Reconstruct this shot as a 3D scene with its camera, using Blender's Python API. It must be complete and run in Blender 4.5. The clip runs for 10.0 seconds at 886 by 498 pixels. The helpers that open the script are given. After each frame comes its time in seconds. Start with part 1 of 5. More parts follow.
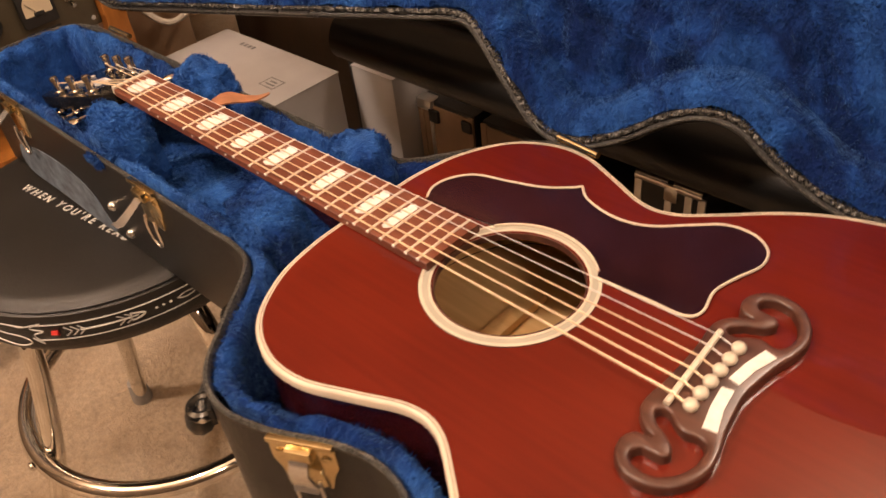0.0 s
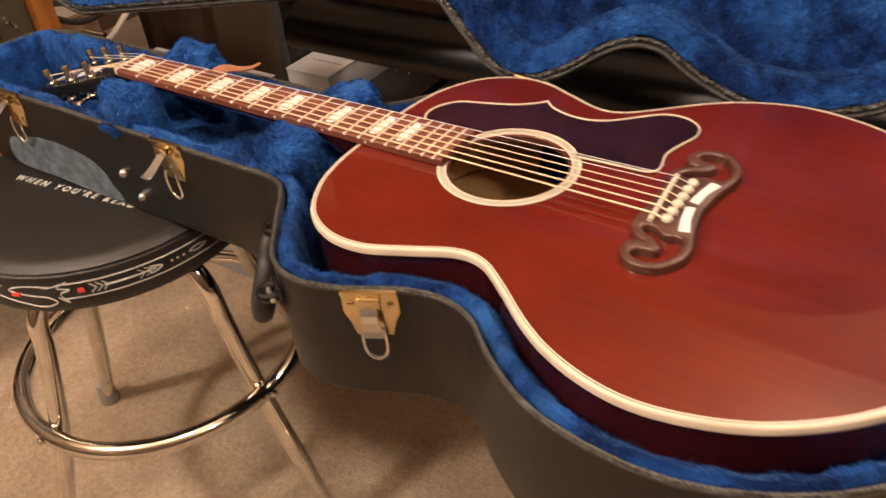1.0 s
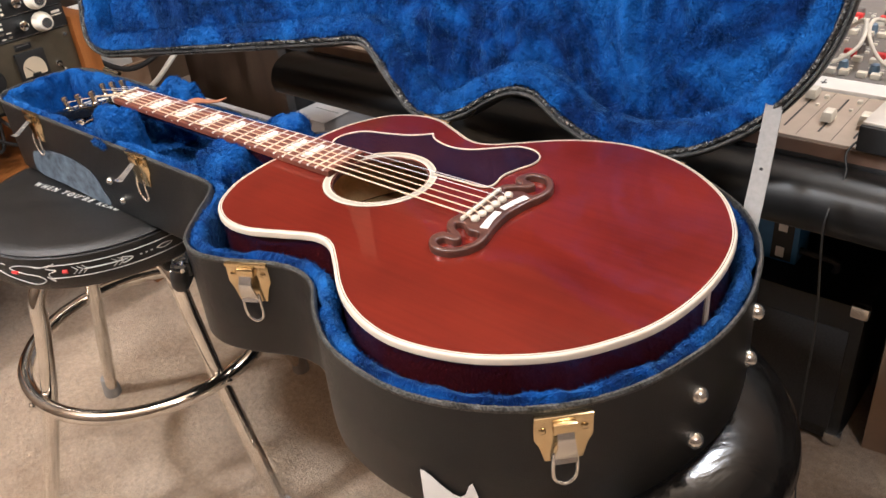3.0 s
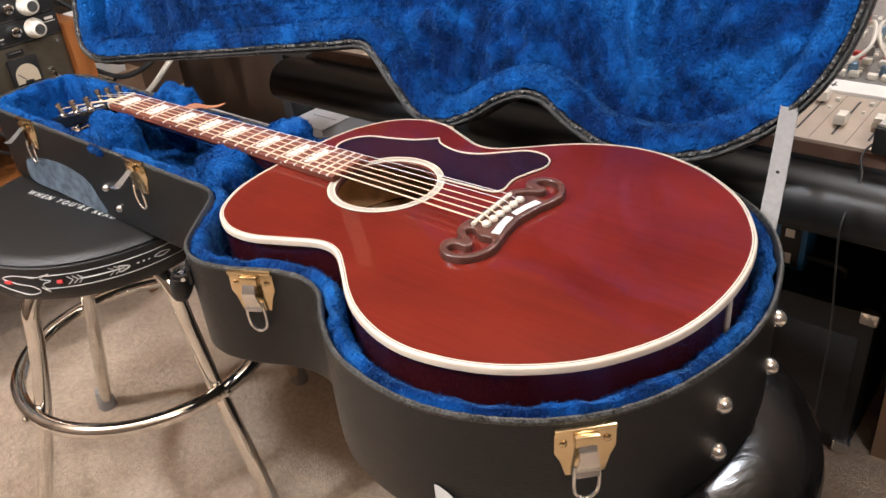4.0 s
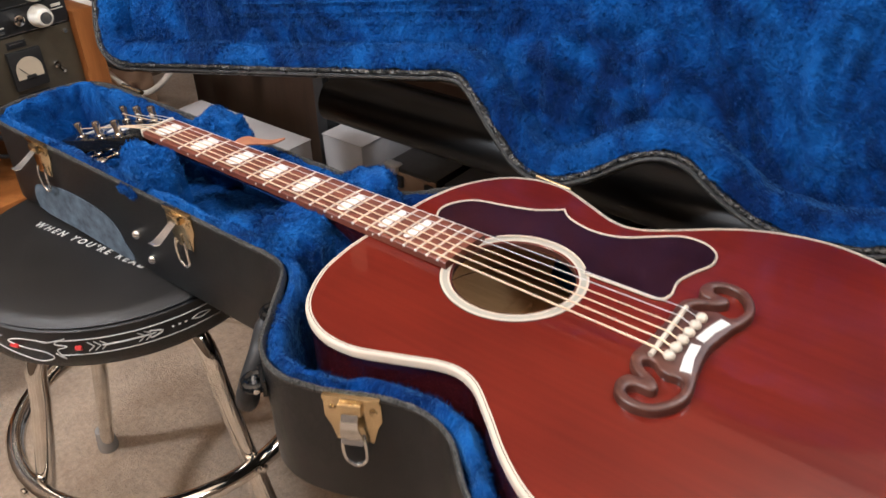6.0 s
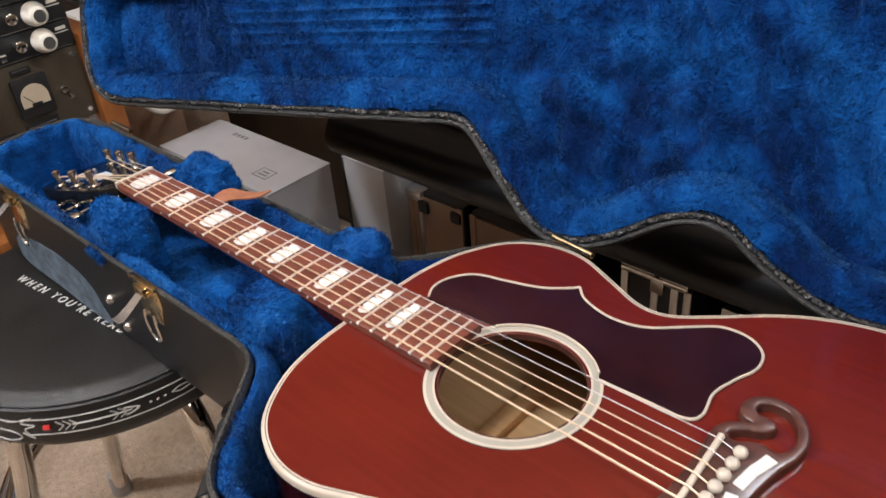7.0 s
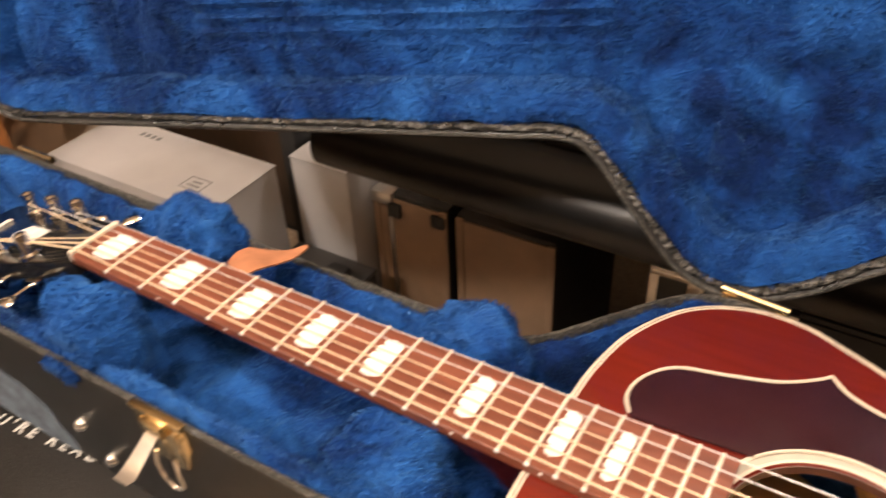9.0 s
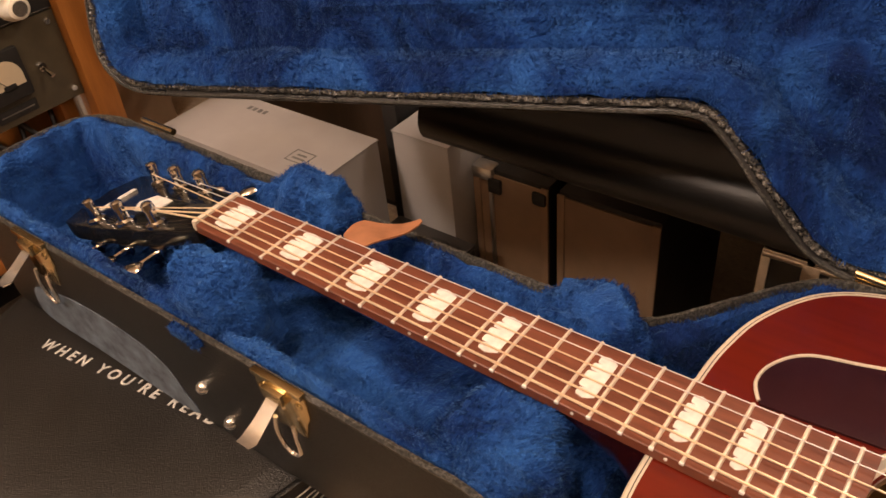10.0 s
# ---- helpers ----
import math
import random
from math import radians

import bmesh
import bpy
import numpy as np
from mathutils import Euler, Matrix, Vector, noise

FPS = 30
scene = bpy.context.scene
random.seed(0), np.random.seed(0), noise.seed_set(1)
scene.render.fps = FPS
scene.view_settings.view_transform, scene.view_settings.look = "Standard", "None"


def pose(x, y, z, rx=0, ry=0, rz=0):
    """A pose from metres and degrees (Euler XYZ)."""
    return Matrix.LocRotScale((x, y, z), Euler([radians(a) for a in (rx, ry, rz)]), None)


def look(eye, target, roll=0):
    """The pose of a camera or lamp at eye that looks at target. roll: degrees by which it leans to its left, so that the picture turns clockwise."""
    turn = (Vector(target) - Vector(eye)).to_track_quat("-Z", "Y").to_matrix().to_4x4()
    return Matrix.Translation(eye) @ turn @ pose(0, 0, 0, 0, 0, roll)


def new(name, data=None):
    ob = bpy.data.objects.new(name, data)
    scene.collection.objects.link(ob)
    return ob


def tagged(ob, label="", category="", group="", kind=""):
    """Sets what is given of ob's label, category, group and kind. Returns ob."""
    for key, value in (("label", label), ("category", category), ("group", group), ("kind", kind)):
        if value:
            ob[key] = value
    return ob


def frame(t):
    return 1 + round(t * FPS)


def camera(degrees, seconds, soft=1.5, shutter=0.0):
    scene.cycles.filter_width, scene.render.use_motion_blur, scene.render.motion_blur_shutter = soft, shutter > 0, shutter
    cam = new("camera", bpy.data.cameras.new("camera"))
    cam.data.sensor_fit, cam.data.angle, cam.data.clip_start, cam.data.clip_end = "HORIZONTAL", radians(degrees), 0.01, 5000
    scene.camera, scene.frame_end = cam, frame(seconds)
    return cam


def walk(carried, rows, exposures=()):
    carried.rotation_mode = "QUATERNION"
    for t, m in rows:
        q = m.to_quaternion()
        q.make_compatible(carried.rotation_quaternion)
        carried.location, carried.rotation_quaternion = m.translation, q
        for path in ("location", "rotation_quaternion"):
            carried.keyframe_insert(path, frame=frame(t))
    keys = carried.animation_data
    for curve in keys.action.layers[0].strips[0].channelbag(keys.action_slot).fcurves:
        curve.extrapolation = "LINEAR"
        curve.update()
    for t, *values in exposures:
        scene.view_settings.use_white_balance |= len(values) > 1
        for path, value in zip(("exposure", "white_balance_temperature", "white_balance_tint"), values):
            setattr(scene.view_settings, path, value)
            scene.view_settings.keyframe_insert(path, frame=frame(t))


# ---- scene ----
T = 0.71  # height of the guitar's top above the carpet
cam = camera(57.2, 10.0, soft=1.5, shutter=0.35)
PATH = [
    (0, (0.133, -0.309, 0.37), (-1.017, 0.736, -0.889), -7.2),
    (0.5, (0.13, -0.415, 0.37), (-0.978, 0.736, -0.834), -9.6),
    (1, (0.169, -0.514, 0.372), (-0.802, 0.751, -0.835), -6.4),
    (1.5, (0.323, -0.53, 0.382), (-0.647, 0.745, -0.815), -5.1),
    (2, (0.424, -0.542, 0.377), (-0.552, 0.741, -0.807), -4.9),
    (2.5, (0.441, -0.543, 0.381), (-0.631, 0.691, -0.772), -5.8),
    (3, (0.436, -0.539, 0.393), (-0.719, 0.709, -0.661), -5.8),
    (4.5, (0.354, -0.536, 0.372), (-0.771, 0.767, -0.646), -6.0),
    (5, (0.249, -0.551, 0.369), (-0.74, 0.855, -0.653), -3.6),
    (5.2, (0.239, -0.554, 0.379), (-0.765, 0.825, -0.663), -4.0),
    (6.3, (0.151, -0.41, 0.39), (-0.971, 0.832, -0.705), -1.8),
    (6.5, (0.147, -0.378, 0.389), (-1.017, 0.821, -0.709), -3.0),
    (7, (0.123, -0.322, 0.392), (-1.058, 0.855, -0.713), -5.3),
    (7.5, (0.037, -0.281, 0.38), (-1.121, 0.918, -0.726), -6.4),
    (8, (-0.095, -0.245, 0.373), (-1.021, 1.126, -0.751), -3.5),
    (8.5, (-0.149, -0.235, 0.349), (-0.923, 1.201, -0.808), -0.5),
    (9, (-0.177, -0.266, 0.347), (-1.044, 1.068, -0.864), -2.9),
    (9.5, (-0.198, -0.29, 0.35), (-1.242, 0.884, -0.887), -6.5),
    (10, (-0.196, -0.274, 0.345), (-1.22, 0.911, -0.899), -6.4),
]
EXPOSURES = [(0, -0.68, 7200, 22), (0.5, -0.78, 6900, 20), (1, -0.56, 6600, 16), (1.5, -0.16, 6000, 12), (2, -0.28, 5600, 10), (3, -0.16, 4950, 7), (5, -0.25, 4850, 7),
             (7, -0.74, 4850, 7), (7.5, -0.4, 4900, 7), (8.5, -0.13, 5450, 8), (9.2, -0.34, 6500, 15), (9.6, -0.72, 7000, 19), (10, -0.98, 7100, 22)]
walk(cam, [(t, Matrix.Translation((0, 0, T)) @ look(eye, target, roll)) for t, eye, target, roll in PATH], EXPOSURES)

# ---- world and lamps ----
world = bpy.data.worlds.new("dim_surroundings")
scene.world = world
world.use_nodes = True
world.node_tree.nodes["Background"].inputs[0].default_value = (0.9, 0.75, 0.6, 1)
world.node_tree.nodes["Background"].inputs[1].default_value = 0.02
scene.view_settings.exposure = 0.0


def bulb(place, watts):
    data = bpy.data.lights.new("unseen_bulb", "POINT")
    data.shadow_soft_size, data.energy, data.color = 0.11, watts, (1.0, 0.87, 0.72)
    ob = new("unseen_bulb", data)
    ob.location = place


# Unseen lamps: overhead for the soundhole's lit patch, then from the left.
bulb((-0.3, -0.62, 2.34), 80)
bulb((-1.3, -1.4, 2.34), 235)
# Added fill that brightens the carpet on the right.
bulb((1.5, -0.9, 2.34), 80)
# Added fill for the north wall, ceiling and desk top.
bulb((0.3, 1.25, 2.34), 95)


# ---- materials ----
class Nodes:
    """A small builder for one node material."""

    def __init__(self, name, colour=(0.5, 0.5, 0.5), rough=0.5, metal=0.0, **more):
        self.mat = bpy.data.materials.new(name)
        self.mat.use_nodes = True
        self.tree = self.mat.node_tree
        self.bsdf = self.tree.nodes["Principled BSDF"]
        self.set("Base Color", (*colour, 1))
        self.set("Roughness", rough)
        self.set("Metallic", metal)
        for key, value in more.items():
            self.set(key.replace("_", " "), value)
        self.coord = self.tree.nodes.new("ShaderNodeTexCoord")

    def set(self, socket, value):
        self.bsdf.inputs[socket].default_value = value

    def link(self, a, b):
        self.tree.links.new(a, b)

    def mapped(self, scale=(1, 1, 1), turn=(0, 0, 0), place=(0, 0, 0)):
        node = self.tree.nodes.new("ShaderNodeMapping")
        node.inputs["Scale"].default_value = scale
        node.inputs["Rotation"].default_value = turn
        node.inputs["Location"].default_value = place
        self.link(self.coord.outputs["Object"], node.inputs["Vector"])
        return node.outputs[0]

    def noise(self, scale, detail=4, rough=0.6, vector=None, distort=0.0):
        node = self.tree.nodes.new("ShaderNodeTexNoise")
        node.inputs["Scale"].default_value = scale
        node.inputs["Detail"].default_value = detail
        node.inputs["Roughness"].default_value = rough
        node.inputs["Distortion"].default_value = distort
        self.link(vector or self.coord.outputs["Object"], node.inputs["Vector"])
        return node.outputs["Fac"]

    def voronoi(self, scale, vector=None):
        node = self.tree.nodes.new("ShaderNodeTexVoronoi")
        node.inputs["Scale"].default_value = scale
        self.link(vector or self.coord.outputs["Object"], node.inputs["Vector"])
        return node.outputs["Distance"]

    def wave(self, scale, distort, vector=None, axis="X"):
        node = self.tree.nodes.new("ShaderNodeTexWave")
        node.bands_direction = axis
        node.inputs["Scale"].default_value = scale
        node.inputs["Distortion"].default_value = distort
        node.inputs["Detail"].default_value = 3
        self.link(vector or self.coord.outputs["Object"], node.inputs["Vector"])
        return node.outputs["Fac"]

    def ramp(self, fac, stops):
        node = self.tree.nodes.new("ShaderNodeValToRGB")
        while len(node.color_ramp.elements) < len(stops):
            node.color_ramp.elements.new(0.5)
        for e, (p, c) in zip(node.color_ramp.elements, stops):
            e.position, e.color = p, (*c, 1) if len(c) == 3 else c
        self.link(fac, node.inputs[0])
        return node.outputs[0]

    def mix(self, fac, a, b, mode="MIX"):
        node = self.tree.nodes.new("ShaderNodeMix")
        node.data_type, node.blend_type = "RGBA", mode
        for value, k in ((fac, 0), (a, 6), (b, 7)):
            if isinstance(value, (int, float)):
                node.inputs[k].default_value = value
            elif isinstance(value, tuple):
                node.inputs[k].default_value = (*value, 1)
            else:
                self.link(value, node.inputs[k])
        return node.outputs[2]

    def colour(self, out):
        self.link(out, self.bsdf.inputs["Base Color"])
        return self

    def rough(self, fac, low, high):
        node = self.tree.nodes.new("ShaderNodeMapRange")
        node.inputs["To Min"].default_value, node.inputs["To Max"].default_value = low, high
        self.link(fac, node.inputs["Value"])
        self.link(node.outputs[0], self.bsdf.inputs["Roughness"])
        return self

    def bump(self, fac, strength, distance):
        node = self.tree.nodes.new("ShaderNodeBump")
        node.inputs["Strength"].default_value = strength
        node.inputs["Distance"].default_value = distance
        old = self.bsdf.inputs["Normal"].links
        if old:
            self.link(old[0].from_socket, node.inputs["Normal"])
        self.link(fac, node.inputs["Height"])
        self.link(node.outputs[0], self.bsdf.inputs["Normal"])
        return self


def lacquered_red():
    n = Nodes("wine_red_lacquered_maple", (0.2, 0.02, 0.01), 0.4, Specular_IOR_Level=0.05, Coat_Weight=1.0, Coat_Roughness=0.015, Coat_IOR=1.5)
    clouds = n.noise(5, 3, 0.5)
    grain = n.noise(220, 3, 0.5, n.mapped((0.04, 1, 1)))
    base = n.ramp(clouds, [(0.35, (0.074, 0.0060, 0.0032)), (0.65, (0.128, 0.0125, 0.0052))])
    n.colour(n.mix(0.2, base, n.ramp(grain, [(0.3, (0.064, 0.0055, 0.0030)), (0.7, (0.138, 0.0135, 0.0056))])))
    n.rough(n.noise(60, 3), 0.36, 0.46)
    return n.mat


def plush_blue():
    n = Nodes("royal_blue_plush", (0.01, 0.05, 0.22), 0.95)
    n.set("Sheen Weight", 0.35)
    n.set("Sheen Roughness", 0.4)
    n.set("Sheen Tint", (0.16, 0.42, 0.9, 1))
    n.set("Specular IOR Level", 0.1)
    big = n.noise(5.5, 5, 0.62, n.mapped(place=(1.7, 0.4, 0.9)), 1.5)
    clump = n.noise(30, 4, 0.65, distort=0.8)
    fine = n.noise(260, 4, 0.7)
    streak = n.noise(75, 4, 0.7, n.mapped((1, 0.3, 0.5)), 0.8)
    # shading from the nap's lean and in clump hollows is put into the colour
    c = n.ramp(big, [(0.40, (0.004, 0.020, 0.110)), (0.47, (0.008, 0.048, 0.22)), (0.60, (0.020, 0.105, 0.38))])
    c = n.mix(0.7, c, n.ramp(clump, [(0.34, (0.36, 0.38, 0.46)), (0.60, (1, 1, 1))]), "MULTIPLY")
    c = n.mix(0.4, c, n.ramp(streak, [(0.3, (0.4, 0.44, 0.52)), (0.65, (1, 1, 1))]), "MULTIPLY")
    n.colour(n.mix(0.18, c, n.ramp(fine, [(0.35, (0.4, 0.45, 0.5)), (0.65, (1, 1, 1))]), "MULTIPLY"))
    n.bump(clump, 0.8, 0.012)
    n.bump(streak, 0.7, 0.008)
    n.bump(fine, 0.8, 0.003)
    return n.mat


def stitched(name, dark, light, rough):
    n = Nodes(name, dark, rough)
    n.set("Specular IOR Level", 0.4)
    speck = n.noise(520, 3, 0.7)
    patches = n.noise(24, 4)
    c = n.ramp(speck, [(0.42, dark), (0.68, light)])
    n.colour(n.mix(0.7, c, n.ramp(patches, [(0.3, (0.45, 0.45, 0.45)), (0.7, (1, 1, 1))]), "MULTIPLY"))
    n.bump(speck, 0.6, 0.001)
    return n.mat


def wrinkled():
    n = Nodes("glossy_wrinkled_black_vinyl", (0.006, 0.0055, 0.005), 0.16)
    folds = n.noise(13, 4, 0.55, distort=1.6)
    creases = n.noise(46, 4, 0.6, n.mapped((1, 1, 0.4)), 1.2)
    n.colour(n.ramp(folds, [(0.3, (0.004, 0.0036, 0.0034)), (0.7, (0.012, 0.011, 0.010))]))
    n.rough(folds, 0.08, 0.24)
    n.set("Specular IOR Level", 0.4)
    n.bump(folds, 0.16, 0.008)
    n.bump(creases, 0.05, 0.0015)
    return n.mat


def tolex(name, colour, rough=0.48, gloss=0.13, relief=0.2):
    n = Nodes(name, colour, rough)
    n.set("Specular IOR Level", gloss)
    grain = n.voronoi(900)
    patches = n.noise(7, 4)
    n.colour(n.ramp(patches, [(0.3, tuple(c * 0.75 for c in colour)), (0.7, tuple(c * 1.35 for c in colour))]))
    n.bump(grain, relief * 1.75, 0.0012)
    n.bump(n.noise(60, 3), relief, 0.001)
    n.rough(patches, rough - 0.1, rough + 0.14)
    return n.mat


def scuffed_tolex():
    n = Nodes("worn_black_tolex", (0.008, 0.009, 0.0095), 0.46)
    n.set("Specular IOR Level", 0.42)
    grain, patches = n.voronoi(900), n.noise(7, 4)
    flecks = n.noise(38, 6, 0.75, n.mapped((0.5, 1, 1.6)), 0.6)
    c = n.ramp(patches, [(0.3, (0.0040, 0.0047, 0.0052)), (0.7, (0.0080, 0.0092, 0.0100))])
    n.colour(n.mix(n.ramp(flecks, [(0.70, (0, 0, 0)), (0.76, (0.6, 0.6, 0.6))]), c, (0.07, 0.07, 0.068)))
    n.bump(grain, 0.35, 0.0012)
    n.bump(n.noise(60, 3), 0.25, 0.0012)
    n.rough(patches, 0.28, 0.44)
    return n.mat


def wood(name, dark, light, scale=40, rough=0.4, stretch=(0.12, 1, 1), coat=0.0):
    n = Nodes(name, light, rough, Coat_Weight=coat, Coat_Roughness=0.15)
    grain = n.noise(scale, 6, 0.7, n.mapped(stretch), 1.0)
    n.colour(n.ramp(grain, [(0.32, dark), (0.68, light)]))
    n.bump(grain, 0.12, 0.0008)
    n.rough(grain, rough - 0.07, rough + 0.1)
    return n.mat


def metal(name, colour, rough, spots=0.12):
    n = Nodes(name, colour, rough, 1.0)
    smudge = n.noise(70, 4, 0.7)
    n.rough(smudge, max(0.03, rough - spots), rough + spots)
    n.colour(n.ramp(n.noise(25, 3), [(0.3, tuple(c * 0.8 for c in colour)), (0.7, colour)]))
    return n.mat


def plain(name, colour, rough=0.5, wear=0.15, scale=30, **more):
    n = Nodes(name, colour, rough, **more)
    n.colour(n.ramp(n.noise(scale, 4), [(0.3, tuple(c * (1 - wear) for c in colour)), (0.7, tuple(min(1, c * (1 + wear)) for c in colour))]))
    n.rough(n.noise(scale * 3, 3), max(0.02, rough - 0.06), rough + 0.08)
    return n.mat


def carpet():
    n = Nodes("beige_cut_pile_carpet", (0.4, 0.3, 0.2), 0.97)
    n.set("Specular IOR Level", 0.1)
    n.set("Sheen Weight", 0.2)
    tufts = n.noise(260, 4, 0.8)
    speck = n.noise(85, 5, 0.75)
    stains = n.noise(3.2, 4, 0.65)
    c = n.ramp(stains, [(0.3, (0.40, 0.28, 0.175)), (0.62, (0.66, 0.52, 0.37))])
    c = n.mix(0.6, c, n.ramp(speck, [(0.3, (0.45, 0.42, 0.4)), (0.6, (1, 1, 1))]), "MULTIPLY")
    n.colour(n.mix(0.5, c, n.ramp(tufts, [(0.3, (0.5, 0.47, 0.45)), (0.65, (1, 1, 1))]), "MULTIPLY"))
    n.bump(tufts, 0.9, 0.006)
    n.bump(speck, 0.6, 0.01)
    return n.mat


RED, BLUE, CARPET = lacquered_red(), plush_blue(), carpet()
STITCHED = stitched("worn_stitched_edging", (0.014, 0.014, 0.013), (0.145, 0.14, 0.128), 0.42)
# The pale specks on this black roll are crinkle highlights put into the colour.
ROLL = stitched("crinkled_glint_edging", (0.008, 0.008, 0.008), (0.11, 0.108, 0.10), 0.26)
BLACK_TOLEX = scuffed_tolex()
VINYL = tolex("black_vinyl_upholstery", (0.010, 0.0094, 0.0088), 0.34, 0.50)
CREAM = plain("cream_binding", (0.56, 0.49, 0.39), 0.3, 0.08)
WHITE = plain("white_paint", (0.8, 0.78, 0.74), 0.4, 0.05)
BLACKLINE = plain("black_purfling", (0.02, 0.015, 0.015), 0.35)
ROSETTE = plain("pale_grey_ring", (0.36, 0.34, 0.28), 0.3, 0.06)
PEARL = plain("mother_of_pearl", (0.70, 0.68, 0.64), 0.18, 0.14, 160)
ROSEWOOD = wood("reddish_rosewood", (0.085, 0.022, 0.012), (0.20, 0.062, 0.032), 70, 0.42)
BRIDGEWOOD = wood("dark_rosewood", (0.04, 0.015, 0.010), (0.105, 0.040, 0.026), 60, 0.36, coat=0.15)
SPRUCE = wood("bare_spruce", (0.55, 0.32, 0.13), (0.80, 0.54, 0.26), 30, 0.6)
OAK = wood("orange_stained_oak", (0.19, 0.066, 0.013), (0.33, 0.125, 0.027), 30, 0.38, (1, 1, 0.12))
GUARD = plain("dark_tortoise_guard", (0.021, 0.006, 0.0075), 0.14, 0.4, 12, Coat_Weight=0.2)
SIDE = plain("dark_wine_side_lacquer", (0.035, 0.005, 0.006), 0.15, 0.3, 9, Coat_Weight=0.7)
BLACK_GLOSS = plain("gloss_black_lacquer", (0.008, 0.008, 0.008), 0.12, 0.3)
BLACK = plain("matt_black", (0.012, 0.012, 0.012), 0.55, 0.3)
CHROME = metal("bright_chrome", (0.86, 0.84, 0.80), 0.07, 0.04)
NICKEL = metal("brushed_nickel", (0.78, 0.75, 0.70), 0.16, 0.06)
NICKEL.node_tree.nodes["Principled BSDF"].inputs["Metallic"].default_value = 0.88
BRASS = metal("worn_brass_plate", (0.78, 0.62, 0.36), 0.2)
BRONZE = metal("bronze_string", (0.92, 0.72, 0.50), 0.42, 0.05)
BRONZE.node_tree.nodes["Principled BSDF"].inputs["Metallic"].default_value = 0.5
STEEL = metal("plain_steel_string", (0.90, 0.88, 0.86), 0.38, 0.05)
STEEL.node_tree.nodes["Principled BSDF"].inputs["Metallic"].default_value = 0.5
FRETMETAL = metal("nickel_fret", (0.94, 0.84, 0.70), 0.45, 0.06)
FRETMETAL.node_tree.nodes["Principled BSDF"].inputs["Metallic"].default_value = 0.5
ALUMINIUM = metal("aluminium_edging", (0.66, 0.65, 0.63), 0.35)


# ---- mesh helpers ----
def part(name, bm, material, parent=None, label="", smooth=True, kind=""):
    """Links a bmesh as one mesh object, under a thing or a part."""
    mesh = bpy.data.meshes.new(name)
    bm.to_mesh(mesh)
    bm.free()
    mesh.materials.append(material)
    if smooth:
        mesh.shade_smooth()
        mesh.set_sharp_from_angle(angle=radians(42))
    ob = new(name, mesh)
    if parent is not None:
        ob.parent = parent
        if parent.parent is None:
            ob.matrix_parent_inverse = parent.matrix_basis.inverted()
    if label or kind:
        tagged(ob, label, kind=kind)
    return ob


def thing(name, place, label, category, group="", kind=""):
    ob = new(name)
    ob.empty_display_size = 0.05
    ob.location = place
    return tagged(ob, label, category, group, kind)


def smooth_by_angle(ob, degrees=35):
    ob.data.set_sharp_from_angle(angle=radians(degrees))
    return ob


def catmull(points, steps=6, closed=True):
    """A smooth line through 2D or 3D points."""
    p = [Vector(q) for q in points]
    n, out = len(p), []
    for i in range(n if closed else n - 1):
        a, b = p[(i - 1) % n] if closed or i else p[0], p[i]
        c, d = p[(i + 1) % n], p[(i + 2) % n] if closed or i + 2 < n else p[-1]
        for k in range(steps):
            u = k / steps
            out.append(0.5 * (2 * b + (c - a) * u + (2 * a - 5 * b + 4 * c - d) * u * u + (3 * b - 3 * c + d - a) * u ** 3))
    if not closed:
        out.append(p[-1])
    return out


def even(points, n):
    """n points at even steps along a closed line."""
    pts = [*points, points[0]]
    run = [0.0]
    for a, b in zip(pts, pts[1:]):
        run.append(run[-1] + (b - a).length)
    out, k = [], 0
    for i in range(n):
        s = run[-1] * i / n
        while run[k + 1] < s:
            k += 1
        out.append(pts[k].lerp(pts[k + 1], (s - run[k]) / max(1e-9, run[k + 1] - run[k])))
    return out


def inset(points, d):
    """A closed counter-clockwise 2D line moved inwards by d."""
    out, n = [], len(points)
    for i in range(n):
        t = (points[(i + 1) % n] - points[i - 1]).normalized()
        out.append(points[i] + Vector((-t.y, t.x)) * d)
    return out


def loft(loops, close_first=False, close_last=False, cyclic=True, m=None):
    """A skin over loops of equal length (3D points)."""
    bm = bmesh.new()
    rows = [[bm.verts.new(m @ Vector(p) if m else p) for p in loop] for loop in loops]
    n = len(rows[0])
    for a, b in zip(rows, rows[1:]):
        for i in range(n if cyclic else n - 1):
            j = (i + 1) % n
            bm.faces.new((a[i], a[j], b[j], b[i]))
    if close_first:
        bm.faces.new(rows[0][::-1])
    if close_last:
        bm.faces.new(rows[-1])
    bmesh.ops.recalc_face_normals(bm, faces=bm.faces)
    return bm


def at_z(loop, z):
    return [Vector((p[0], p[1], z)) for p in loop]


def prism(loop, z0, z1, m=None, bevel=0.0):
    """A slab from a closed 2D line, with an eased upper edge."""
    if bevel:
        lips = [at_z(loop, z0), at_z(loop, z1 - bevel), at_z(inset(loop, bevel * 0.35), z1 - bevel * 0.3), at_z(inset(loop, bevel), z1)]
        return loft(lips, True, True, m=m)
    return loft([at_z(loop, z0), at_z(loop, z1)], True, True, m=m)


